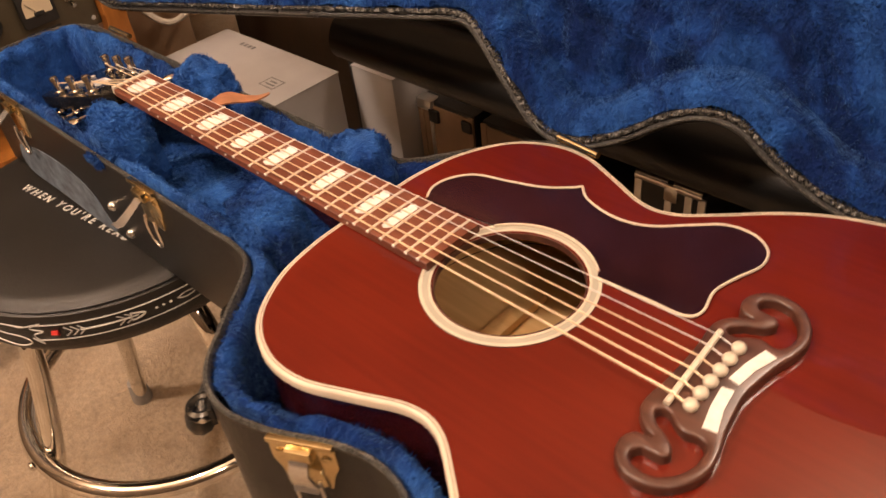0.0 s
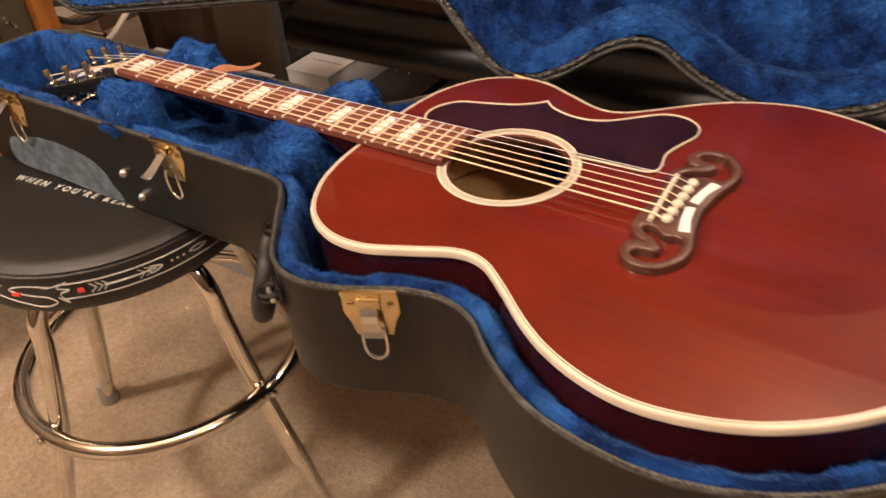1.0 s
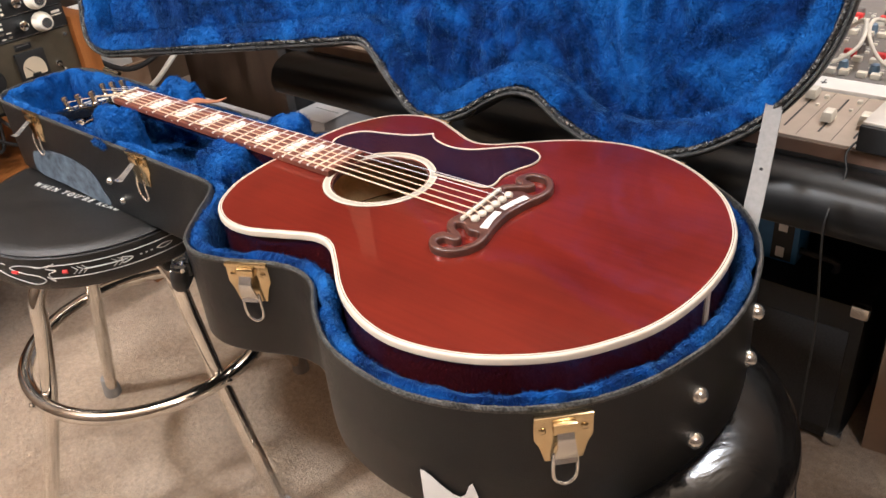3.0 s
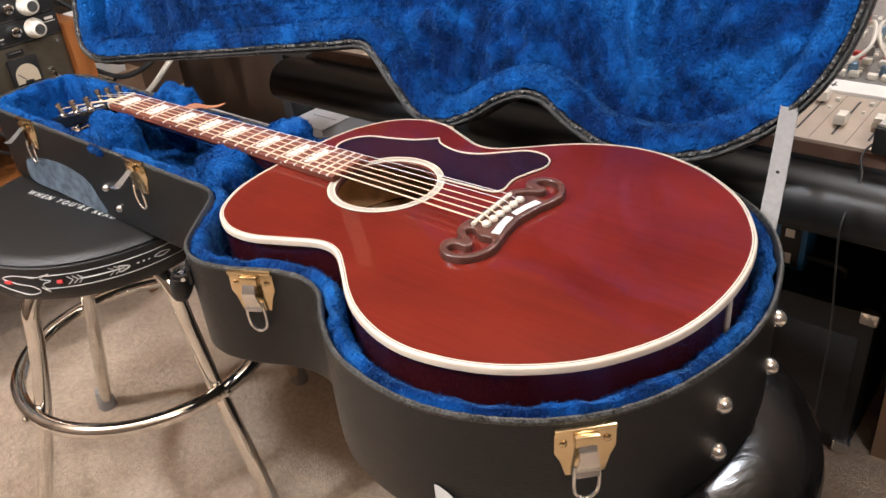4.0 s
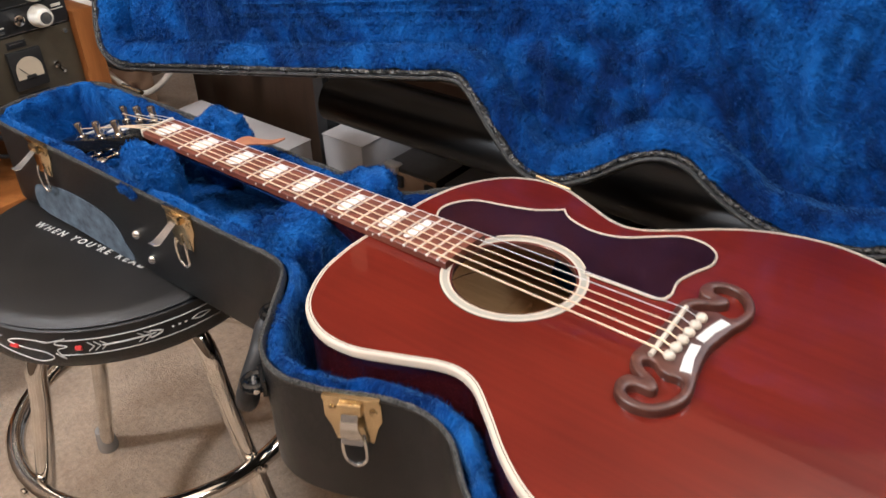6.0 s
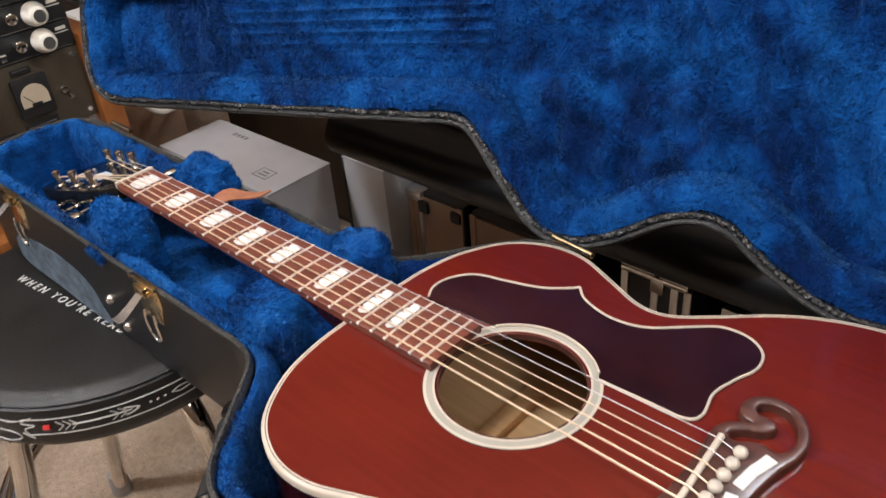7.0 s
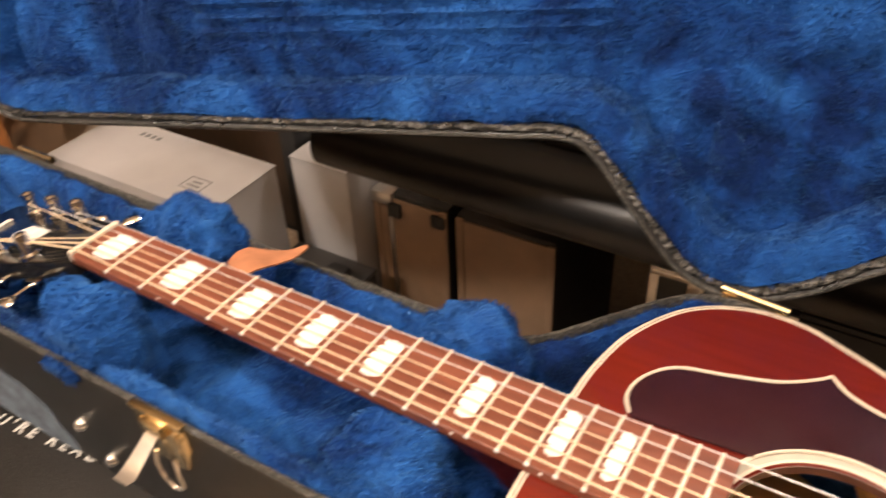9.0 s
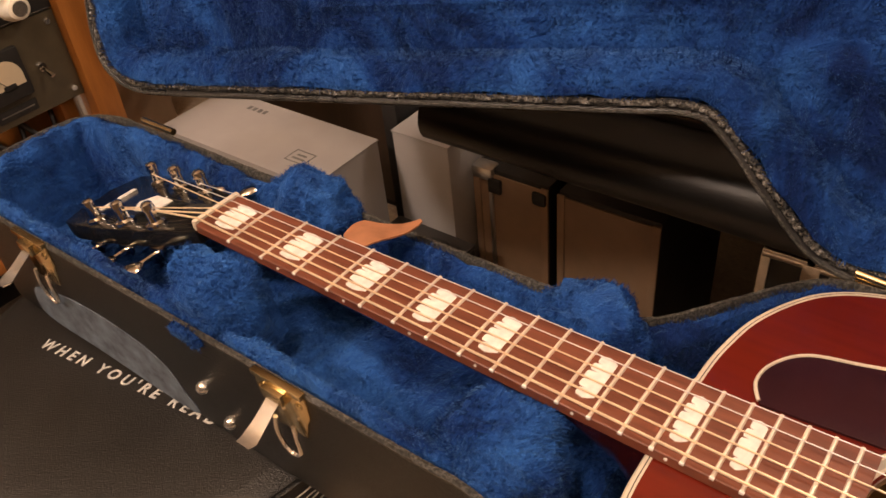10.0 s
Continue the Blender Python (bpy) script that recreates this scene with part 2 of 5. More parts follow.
def box(x0, y0, z0, x1, y1, z1, bevel=0.0, m=None, seg=2):
    bm = bmesh.new()
    bmesh.ops.create_cube(bm, size=1)
    for v in bm.verts:
        v.co = Vector(((x0 + x1) / 2 + v.co.x * (x1 - x0), (y0 + y1) / 2 + v.co.y * (y1 - y0), (z0 + z1) / 2 + v.co.z * (z1 - z0)))
    if bevel:
        bmesh.ops.bevel(bm, geom=bm.edges[:], offset=bevel, segments=seg, affect="EDGES", profile=0.6)
    if m is not None:
        bm.transform(m)
    return bm


def tube(points, radius, seg=8, closed=False, m=None):
    """A round rod along points; radius may be a list."""
    p = [Vector(q) for q in points]
    n = len(p)
    radii = radius if isinstance(radius, (list, tuple)) else [radius] * n
    loops, up = [], None
    for i in range(n):
        if closed:
            t = (p[(i + 1) % n] - p[i - 1]).normalized()
        else:
            t = (p[min(i + 1, n - 1)] - p[max(i - 1, 0)]).normalized()
        if up is None:
            up = Vector((0, 0, 1)) if abs(t.z) < 0.9 else Vector((1, 0, 0))
        side = t.cross(up).normalized()
        up = side.cross(t).normalized()
        loops.append([p[i] + (side * math.cos(a) + up * math.sin(a)) * radii[i] for a in (2 * math.pi * k / seg for k in range(seg))])
    if closed:
        loops.append(loops[0])
    bm = loft(loops, not closed, not closed, m=m)
    bmesh.ops.remove_doubles(bm, verts=bm.verts, dist=1e-6)
    return bm


def lathe(profile, centre=(0, 0, 0), seg=24, m=None):
    """A turned solid: (radius, height) pairs from bottom to top about z."""
    loops = [[Vector((centre[0] + r * math.cos(a), centre[1] + r * math.sin(a), centre[2] + z)) for a in (2 * math.pi * k / seg for k in range(seg))] for r, z in profile]
    return loft(loops, True, True, m=m)


def join(*meshes):
    """Several bmeshes of one part in one."""
    out = meshes[0]
    for bm in meshes[1:]:
        tmp = bpy.data.meshes.new("tmp")
        bm.to_mesh(tmp)
        bm.free()
        out.from_mesh(tmp)
        bpy.data.meshes.remove(tmp)
    return out


def turned(origin, x_axis, z_axis):
    """A frame at origin with the given x and z directions."""
    z = Vector(z_axis).normalized()
    x = Vector(x_axis)
    x = (x - z * x.dot(z)).normalized()
    y = z.cross(x)
    return Matrix.Translation(origin) @ Matrix((x, y, z)).transposed().to_4x4()


# ---- the room ----
def setting(name, bm, material, label, smooth=False):
    return tagged(part(name, bm, material, smooth=smooth), label, name.split("_")[0], kind="structure")


# Unseen walls coloured dark to cut bounce; ceiling lightened for the guitar's reflection.
WALLPAINT = plain("darkened_wall_paint", (0.10, 0.064, 0.036), 0.8, 0.12, 6)
CEILING = plain("lightened_ceiling_paint", (0.72, 0.55, 0.38), 0.85, 0.05, 5)
setting("floor", box(-2.6, -2.4, -0.1, 2.6, 1.9, 0, 0), CARPET, "beige cut pile carpet with faint brown stains")
setting("wall_north", box(-2.6, 1.9, 0, 2.6, 2.0, 2.62), WALLPAINT, "unseen wall, coloured dark to cut bounced light")
setting("wall_south", box(-2.6, -2.5, 0, 2.6, -2.4, 2.62), WALLPAINT, "unseen wall, coloured dark to cut bounced light")
setting("wall_west", box(-2.7, -2.5, 0, -2.6, 2.0, 2.62), WALLPAINT, "unseen wall, coloured dark to cut bounced light")
setting("wall_east", box(2.6, -2.5, 0, 2.7, 2.0, 2.62), WALLPAINT, "unseen wall, coloured dark to cut bounced light")
setting("ceiling", box(-2.7, -2.5, 2.62, 2.7, 2.0, 2.72), CEILING, "unseen ceiling, lightened for its reflection in the guitar")

setting("trim_1", box(-2.46, 1.872, 0, -2.36, 1.8995, 2.619, 0.003), plain("pale_wood_casing", (0.62, 0.42, 0.24), 0.5, 0.12, 14), "pale wooden upright casing on the wall")

# ---- the guitar ----
BODY_HALF = [(-0.292, 0.0), (-0.292, 0.03), (-0.290, 0.061), (-0.281, 0.098), (-0.258, 0.1345), (-0.225, 0.153), (-0.19, 0.154), (-0.155, 0.1405),
             (-0.12, 0.126), (-0.096, 0.128), (-0.07, 0.146), (-0.04, 0.170), (-0.012, 0.187), (0.022, 0.199), (0.055, 0.2025), (0.09, 0.1965),
             (0.125, 0.183), (0.158, 0.161), (0.183, 0.137), (0.203, 0.108), (0.218, 0.077), (0.227, 0.04), (0.230, 0.0)]


def whole(half):
    """A closed counter-clockwise outline from its half at y > 0."""
    low = [(x, -y) for x, y in half]
    return low + half[-2:0:-1]


BODY = [p + Vector((0, 0.003)) for p in even(catmull(whole(BODY_HALF), 8), 260)]
HOLE = Vector((-0.1445, 0.0000))
SCALE = 0.648


def fret_x(n):
    return -SCALE * 2 ** (-n / 12)


def half_width(x):
    return 0.02175 + (x + SCALE) / 0.444 * 0.006


def board_z(x):
    return T + 0.0095 + x * 0.005


def circle_like(loop, r):
    return [HOLE + (p - HOLE).normalized() * r for p in loop]


def ring(outer, inner, z0, z1):
    return loft([at_z(outer, z0), at_z(outer, z1), at_z(inner, z1), at_z(inner, z0), at_z(outer, z0)])


def pierced(outer, holes, z0, z1, bevel):
    """A slab with holes through it and eased upper edges."""
    bm, rims = bmesh.new(), []
    turn = sum(a.x * b.y - b.x * a.y for a, b in zip(outer, outer[1:] + outer[:1]))
    outer = outer if turn > 0 else outer[::-1]
    for loop, way in [(outer, 1)] + [(h if sum(a.x * b.y - b.x * a.y for a, b in zip(h, h[1:] + h[:1])) > 0 else h[::-1], -1) for h in holes]:
        rows = [at_z(inset(loop, way * d), z) for d, z in ((0, z0), (0, z1 - bevel), (bevel * 0.3, z1 - bevel * 0.3), (bevel, z1))]
        rows = [[bm.verts.new(p) for p in row] for row in rows]
        n = len(loop)
        for a, b in zip(rows, rows[1:]):
            for i in range(n):
                bm.faces.new((a[i], a[(i + 1) % n], b[(i + 1) % n], b[i]))
        rims += [bm.edges.get((rows[-1][i], rows[-1][(i + 1) % n])) for i in range(n)]
    bmesh.ops.triangle_fill(bm, edges=rims, use_beauty=True)
    bmesh.ops.recalc_face_normals(bm, faces=bm.faces)
    return bm


def build_guitar():
    g = thing("acoustic_guitar", (0, 0, T - 0.118), "wine red jumbo acoustic guitar lying in its open case", "guitar")
    inner = inset(BODY, 0.0046)
    part("soundboard", loft([at_z(inner, T - 0.004), at_z(inner, T), at_z(inset(BODY, 0.04), T + 0.0004), at_z(circle_like(BODY, 0.0535), T + 0.0006), at_z(circle_like(BODY, 0.0525), T - 0.0004),
                             at_z(circle_like(BODY, 0.0525), T - 0.004)]), RED, g, "glossy wine red top")
    a, b, c = inset(BODY, 0.0028), inset(BODY, 0.0034), inset(BODY, 0.0046)
    part("binding", loft([at_z(inset(BODY, 0.002), T - 0.0068), at_z(BODY, T - 0.0064), at_z(BODY, T - 0.0015), at_z(inset(BODY, 0.0006), T - 0.0004), at_z(inset(BODY, 0.0018), T + 0.0002), at_z(a, T + 0.0002), at_z(a, T - 0.004)]), CREAM, g, "cream plastic binding")
    part("purfling", ring(a, b, T - 0.004, T + 0.0002), BLACKLINE, g)
    part("purfling", ring(b, c, T - 0.004, T + 0.0003), CREAM, g)
    rim = inset(BODY, 0.0025)
    part("side", loft([at_z(rim, T - 0.0064), at_z(rim, T - 0.06), at_z(rim, T - 0.112), at_z(inset(BODY, 0.006), T - 0.118)], False, True), SIDE, g, "dark wine lacquered side")
    part("end_strip", box(0.2268, -0.0025, T - 0.112, 0.2290, 0.0025, T - 0.0073, m=Matrix.Translation((0, 0, 0))), CREAM, g)
    floor_in = inset(BODY, 0.006)
    part("inside_back", loft([at_z(floor_in, T - 0.108), at_z(inset(BODY, 0.012), T - 0.1075)], False, True), SPRUCE, g, "bare wood inside the body")
    part("inside_side", loft([at_z(floor_in, T - 0.006), at_z(floor_in, T - 0.107)]), SPRUCE, g)
    for x in (-0.19, -0.10):
        part("brace", box(x - 0.008, -0.09, T - 0.107, x + 0.008, 0.09, T - 0.097, 0.003), SPRUCE, g)
    # rosette
    for r0, r1, mat, h in ((0.0556, 0.0600, ROSETTE, 0.0009), (0.0600, 0.0622, CREAM, 0.0012), (0.0540, 0.0556, CREAM, 0.0012), (0.0622, 0.0627, BLACKLINE, 0.0008)):
        part("rosette_ring", ring(circle_like(BODY, r1), circle_like(BODY, r0), T - 0.001, T + h), mat, g)
    edge = circle_like(BODY, 0.0526)
    part("hole_edge", ring(edge, circle_like(BODY, 0.0518), T - 0.0052, T + 0.0002), BRIDGEWOOD, g, "dark stained edge of the soundhole")
    # pickguard
    arc = [HOLE + Vector((math.cos(radians(d)), math.sin(radians(d)))) * 0.0606 for d in range(44, 142, 6)]
    guard = [(-0.256, 0.034), (-0.263, 0.048), (-0.260, 0.065), (-0.246, 0.081), (-0.219, 0.089), (-0.192, 0.098), (-0.174, 0.110)]
    cusp = catmull(guard + [(-0.1675, 0.1165)], 5, False)
    rest = catmull([(-0.1675, 0.1165), (-0.156, 0.106), (-0.135, 0.099), (-0.115, 0.099), (-0.097, 0.106), (-0.076, 0.123), (-0.058, 0.136), (-0.038, 0.137),
                    (-0.023, 0.127), (-0.019, 0.110), (-0.026, 0.090), (-0.031, 0.070), (-0.0275, 0.049), (-0.0345, 0.039), (-0.059, 0.0375), (-0.098, 0.036)], 5, False)
    loop = (cusp[:-1] + rest + arc)[::-1]
    loop = [Vector((p[0], p[1])) for p in loop]
    plate = part("pickguard", prism(loop, T + 0.0004, T + 0.0022), GUARD, g, "very dark pickguard with a cream outline", smooth=False)
    part("outline", tube([(p[0], p[1], T + 0.0021) for p in cusp[1:] + rest], 0.0011, 6), CREAM, plate)
    part("outline", tube([(p[0], p[1], T + 0.0021) for p in arc], 0.0009, 6), CREAM, plate)
    # fretboard, frets and inlays
    x0, x1 = -SCALE, -0.1955
    part("neck", loft([[Vector((x, math.cos(a) * (w - 0.0012), board_z(x) - 0.006 + d * math.sin(a))) for a in [math.pi + math.pi * k / 12 for k in range(13)]]
                       for x, w, d in [(-0.66, 0.0215, 0.014), (-0.62, half_width(-0.62), 0.0145), (-0.45, half_width(-0.45), 0.016), (-0.34, half_width(-0.34), 0.019), (-0.31, half_width(-0.31), 0.045), (-0.29, half_width(-0.29), 0.085)]], True, True, cyclic=False), SIDE, g, "dark wine neck")
    bm = bmesh.new()
    rows = []
    for i in range(25):
        x = x0 + (x1 - x0) * i / 24
        w, z = half_width(x), board_z(x)
        rows.append([bm.verts.new(p) for p in ((x, -w, z - 0.0068), (x, -w, z - 0.0006), (x, -w + 0.0006, z), (x, -w * 0.5, z + 0.0004), (x, 0, z + 0.0006), (x, w * 0.5, z + 0.0004), (x, w - 0.0006, z), (x, w, z - 0.0006), (x, w, z - 0.0068))])
    for r, s in zip(rows, rows[1:]):
        for i in range(9):
            bm.faces.new((r[i], s[i], s[(i + 1) % 9], r[(i + 1) % 9]))
    bm.faces.new(rows[0]), bm.faces.new(rows[-1][::-1])
    bmesh.ops.recalc_face_normals(bm, faces=bm.faces)
    fb = smooth_by_angle(part("fretboard", bm, ROSEWOOD, g, "reddish brown rosewood fretboard"))
    for n in range(1, 21):
        x = fret_x(n)
        w, z = half_width(x), board_z(x)
        part("fret", tube([(x, -w, z - 0.0002), (x, -w * 0.5, z + 0.0004), (x, 0, z + 0.0006), (x, w * 0.5, z + 0.0004), (x, w, z - 0.0002)], 0.0012, 6), FRETMETAL, fb)
        # pale block stands in for the glint on the fret's near end
        part("fret_end_glint", box(x - 0.0013, -w - 0.0007, z - 0.0014, x + 0.0013, -w + 0.0012, z + 0.0006, 0.0004), PEARL, fb)
    for n in (1, 3, 5, 7, 9, 12, 15, 17):
        xa, xb = (fret_x(n - 1) if n > 1 else -SCALE + 0.002), fret_x(n)
        mid, gap = (xa + xb) / 2, xb - xa
        s, w = gap * 0.32, half_width(mid) * 0.64
        pts = [(s, -w * 0.82), (s, w * 0.82), (s * 0.45, w * 0.94), (s * 0.05, w)]
        for k in range(5):  # petals of the crown, parted by narrow slits
            y, reach = w * 0.78 * (1 - k * 0.5), (0.74, 0.95, 1.02, 0.95, 0.74)[k]
            pts += [(-s * (reach - 0.10), y + w * 0.160), (-s * reach, y + w * 0.10), (-s * reach, y - w * 0.10), (-s * (reach - 0.10), y - w * 0.160)]
            if k < 4:
                pts.append((-s * 0.15, y - w * 0.195))
        pts += [(s * 0.05, -w), (s * 0.45, -w * 0.94)]
        part("inlay", prism([Vector((mid + p[0], p[1])) for p in pts], board_z(mid) - 0.002, board_z(mid) + 0.00085), PEARL, fb, "pearl crown inlay", smooth=False)
    for n in (3, 5, 7, 9, 12, 15):
        xm = (fret_x(n) + fret_x(n - 1)) / 2
        part("side_dot", lathe([(0.001, 0), (0.001, 0.0006)], seg=10, m=turned((xm, -half_width(xm), board_z(xm) - 0.003), (1, 0, 0), (0, -1, 0))), PEARL, fb)
    part("nut", box(-SCALE - 0.0045, -0.0217, board_z(-SCALE) - 0.006, -SCALE, 0.0217, board_z(-SCALE) + 0.0024, 0.0009), CREAM, g, "bone nut")
    # bridge
    half = [(0.0265, 0.0), (0.028, 0.014), (0.031, 0.031), (0.0345, 0.043), (0.036, 0.057), (0.032, 0.070), (0.023, 0.081), (0.012, 0.0855), (0.001, 0.0845), (-0.0075, 0.078), (-0.011, 0.069),
            (-0.009, 0.061), (-0.004, 0.0575), (0.002, 0.0562), (-0.004, 0.0535), (-0.010, 0.049), (-0.0145, 0.042), (-0.0155, 0.033), (-0.014, 0.020), (-0.0135, 0.0)]
    gap = [(-0.006, 0.0405), (-0.001, 0.047), (0.006, 0.0505), (0.012, 0.0545), (0.0155, 0.060), (0.0125, 0.0648), (0.006, 0.0655), (0.001, 0.0665), (-0.0015, 0.071), (0.0, 0.0755), (0.006, 0.0785), (0.016, 0.0775),
           (0.0245, 0.069), (0.0288, 0.057), (0.0272, 0.046), (0.022, 0.0420), (0.014, 0.0435), (0.007, 0.0410), (0.001, 0.0365), (-0.004, 0.0368)]
    bridge_loop = catmull(half + [(x, -y) for x, y in half[-2:0:-1]], 5)
    slots = [catmull(gap, 4)[::-1], catmull([(x, -y) for x, y in gap], 4)]
    bridge = part("bridge", pierced(bridge_loop, slots, T + 0.0003, T + 0.0080, 0.0018), BRIDGEWOOD, g, "dark rosewood moustache bridge with pierced scroll ends")
    smooth_by_angle(bridge, 50)
    part("saddle", tube([(-0.0075, 0.033, T + 0.0095), (-0.0035, -0.034, T + 0.0095)], 0.0022, 8, m=None), CREAM, bridge, "bone saddle")
    for k in range(6):
        y = -0.027 + 0.0108 * k
        part("bridge_pin", lathe([(0.002, 0), (0.0042, 0.0008), (0.0046, 0.0026), (0.0038, 0.0044), (0.0016, 0.0054)], (0.0075, y, T + 0.0076), 14), CREAM, bridge)
    for s in (1, -1):
        part("inlay", prism([Vector(p) for p in ([(0.0135, 0.004 * s), (0.0205, 0.0025 * s), (0.0225, 0.018 * s), (0.0275, 0.034 * s), (0.0195, 0.036 * s), (0.0155, 0.020 * s)][::s])], T + 0.007, T + 0.0086), PEARL, bridge, "pearl inlay block", smooth=False)
    # headstock
    tilt = turned((-SCALE - 0.003, 0, board_z(-SCALE) - 0.004), (-1, 0, -0.27), (-0.27, 0, 1))
    hs = [(0, 0.0225), (0.02, 0.027), (0.06, 0.036), (0.11, 0.041), (0.16, 0.043), (0.178, 0.040), (0.184, 0.026), (0.190, 0.012), (0.186, 0.0)]
    head_loop = [Vector(p) for p in hs] + [Vector((x, -y)) for x, y in hs[-2::-1]]
    head_loop = head_loop[::-1]
    head = smooth_by_angle(part("headstock", prism(head_loop, -0.014, 0.0, tilt, 0.0012), BLACK_GLOSS, g, "gloss black headstock"))
    part("crown_inlay", join(prism([Vector((0.075, -0.008)), Vector((0.105, -0.012)), Vector((0.115, 0.0)), Vector((0.105, 0.012)), Vector((0.075, 0.008))], -0.001, 0.0008, tilt)), PEARL, head, smooth=False)
    part("name_mark", prism([Vector((0.150, -0.018)), Vector((0.156, -0.018)), Vector((0.156, 0.018)), Vector((0.150, 0.018))], -0.001, 0.0006, tilt), PEARL, head, "plain pearl bar", smooth=False)
    part("truss_cover", prism([Vector(p) for p in ((0.012, -0.009), (0.04, -0.004), (0.046, 0.0), (0.04, 0.004), (0.012, 0.009))], 0, 0.002, tilt), BLACK, head, smooth=False)
    posts = []
    for s in (1, -1):
        for k in range(3):
            px, py = 0.048 + 0.042 * k, s * (0.025 + 0.0035 * k)
            peg = part("tuner", join(lathe([(0.008, 0), (0.008, 0.0025), (0.0048, 0.004), (0.0042, 0.014), (0.0052, 0.0145), (0.0048, 0.019), (0.003, 0.0205)], (px, py, 0), 14, tilt),
                                     tube([tilt @ Vector((px, py + s * 0.01, -0.019)), tilt @ Vector((px, s * 0.052, -0.019))], 0.0022, 8),
                                     box(px - 0.009, py - 0.006, -0.024, px + 0.009, py + 0.012, -0.0142, 0.002, tilt)), CHROME, head, "chrome tuner post with its housing")
            part("tuner_button", lathe([(0.003, 0), (0.0055, 0.002), (0.0085, 0.006), (0.0095, 0.012), (0.008, 0.017), (0.004, 0.019)], seg=12, m=turned(tilt @ Vector((px, s * 0.050, -0.019)), tilt.to_3x3() @ Vector((1, 0, 0)), tilt.to_3x3() @ Vector((0, s, 0))) @ Matrix.Diagonal((1, 0.5, 1, 1))), CHROME, peg)
            posts.append((s, k, tilt @ Vector((px, py - s * 0.0034, 0.011))))
    # strings
    order = [(1, 0), (1, 1), (1, 2), (-1, 2), (-1, 1), (-1, 0)]
    place = {(s, k): p for s, k, p in posts}
    for i in range(6):
        r = (0.00070, 0.00058, 0.00047, 0.00040, 0.00030, 0.00026)[i] * 1.25
        yn, yb = -0.0178 + 0.00712 * i, -0.0275 + 0.011 * i
        xs = -0.0035 - 0.004 * i / 5
        pin = (0.0055, -0.027 + 0.0108 * i, T + 0.0086)
        part("string", tube([place[order[i]], (-SCALE - 0.002, yn, board_z(-SCALE) + 0.0032), (xs, yb, T + 0.0122), pin], r, 6), BRONZE if i < 4 else STEEL, g, "wound bronze string" if i < 4 else "plain steel string")
    return g


build_guitar()

# ---- the guitar case ----
RIM = T - 0.022
BASE = T - 0.138        # underside of the neck part, on the pinstriped stool
BODY_BASE = T - 0.147   # underside of the deeper body part, on the glossy stool
CASE_HALF = [(-0.947, 0.0), (-0.946, 0.030), (-0.936, 0.060), (-0.905, 0.078), (-0.86, 0.081), (-0.75, 0.081), (-0.6, 0.081), (-0.48, 0.081), (-0.40, 0.081), (-0.366, 0.081), (-0.338, 0.091),
             (-0.302, 0.136), (-0.270, 0.174), (-0.235, 0.187), (-0.195, 0.179), (-0.152, 0.159), (-0.12, 0.152), (-0.088, 0.160), (-0.054, 0.188), (-0.014, 0.212), (0.024, 0.222), (0.066, 0.225),
             (0.105, 0.219), (0.142, 0.204), (0.17, 0.187), (0.195, 0.165), (0.217, 0.137), (0.234, 0.104), (0.246, 0.066), (0.253, 0.032), (0.255, 0.0)]
CASE = even(catmull(whole(CASE_HALF), 8), 420)
HINGE = Matrix.Translation((-0.235, 0.192, RIM)) @ Matrix.Rotation(math.atan(0.135), 4, "Z") @ Matrix.Rotation(radians(-110), 4, "X") @ Matrix.Rotation(-math.atan(0.135), 4, "Z") @ Matrix.Translation((0.235, -0.192, -RIM))
LID = inset(CASE, -0.0095)


def fuzzy(loop_rows, size, amount, m=None):
    """A plush skin: rows of points pushed about by noise along z and sideways."""
    rows = []
    for row in loop_rows:
        rows.append([p + Vector((noise.noise(p * size), noise.noise(p * size + Vector((7, 3, 1))), noise.noise(p * size + Vector((1, 9, 4))))) * amount for p in row])
    return rows


def inside(p, loop):
    hit = False
    for a, b in zip(loop, loop[1:] + loop[:1]):
        if (a.y > p[1]) != (b.y > p[1]) and p[0] < (b.x - a.x) * (p[1] - a.y) / (b.y - a.y) + a.x:
            hit = not hit
    return hit


def plush_panel(loop, z, step, lift, m=None):
    """A wavy sheet inside a closed line; lift(x, y) is added to its height."""
    bm, grid = bmesh.new(), {}
    x0, x1 = min(p.x for p in loop), max(p.x for p in loop)
    y0, y1 = min(p.y for p in loop), max(p.y for p in loop)
    nx, ny = int((x1 - x0) / step), int((y1 - y0) / step)
    ok = {(i, j) for i in range(nx + 1) for j in range(ny + 1) if inside((x0 + i * step, y0 + j * step), loop)}
    for i, j in sorted(ok):
        if {(i + 1, j), (i, j + 1), (i + 1, j + 1)} <= ok:
            quad = []
            for k in ((i, j), (i + 1, j), (i + 1, j + 1), (i, j + 1)):
                if k not in grid:
                    x, y = x0 + k[0] * step, y0 + k[1] * step
                    p = Vector((x, y, z + lift(x, y)))
                    grid[k] = bm.verts.new(m @ p if m else p)
                quad.append(grid[k])
            bm.faces.new(quad)
    return bm


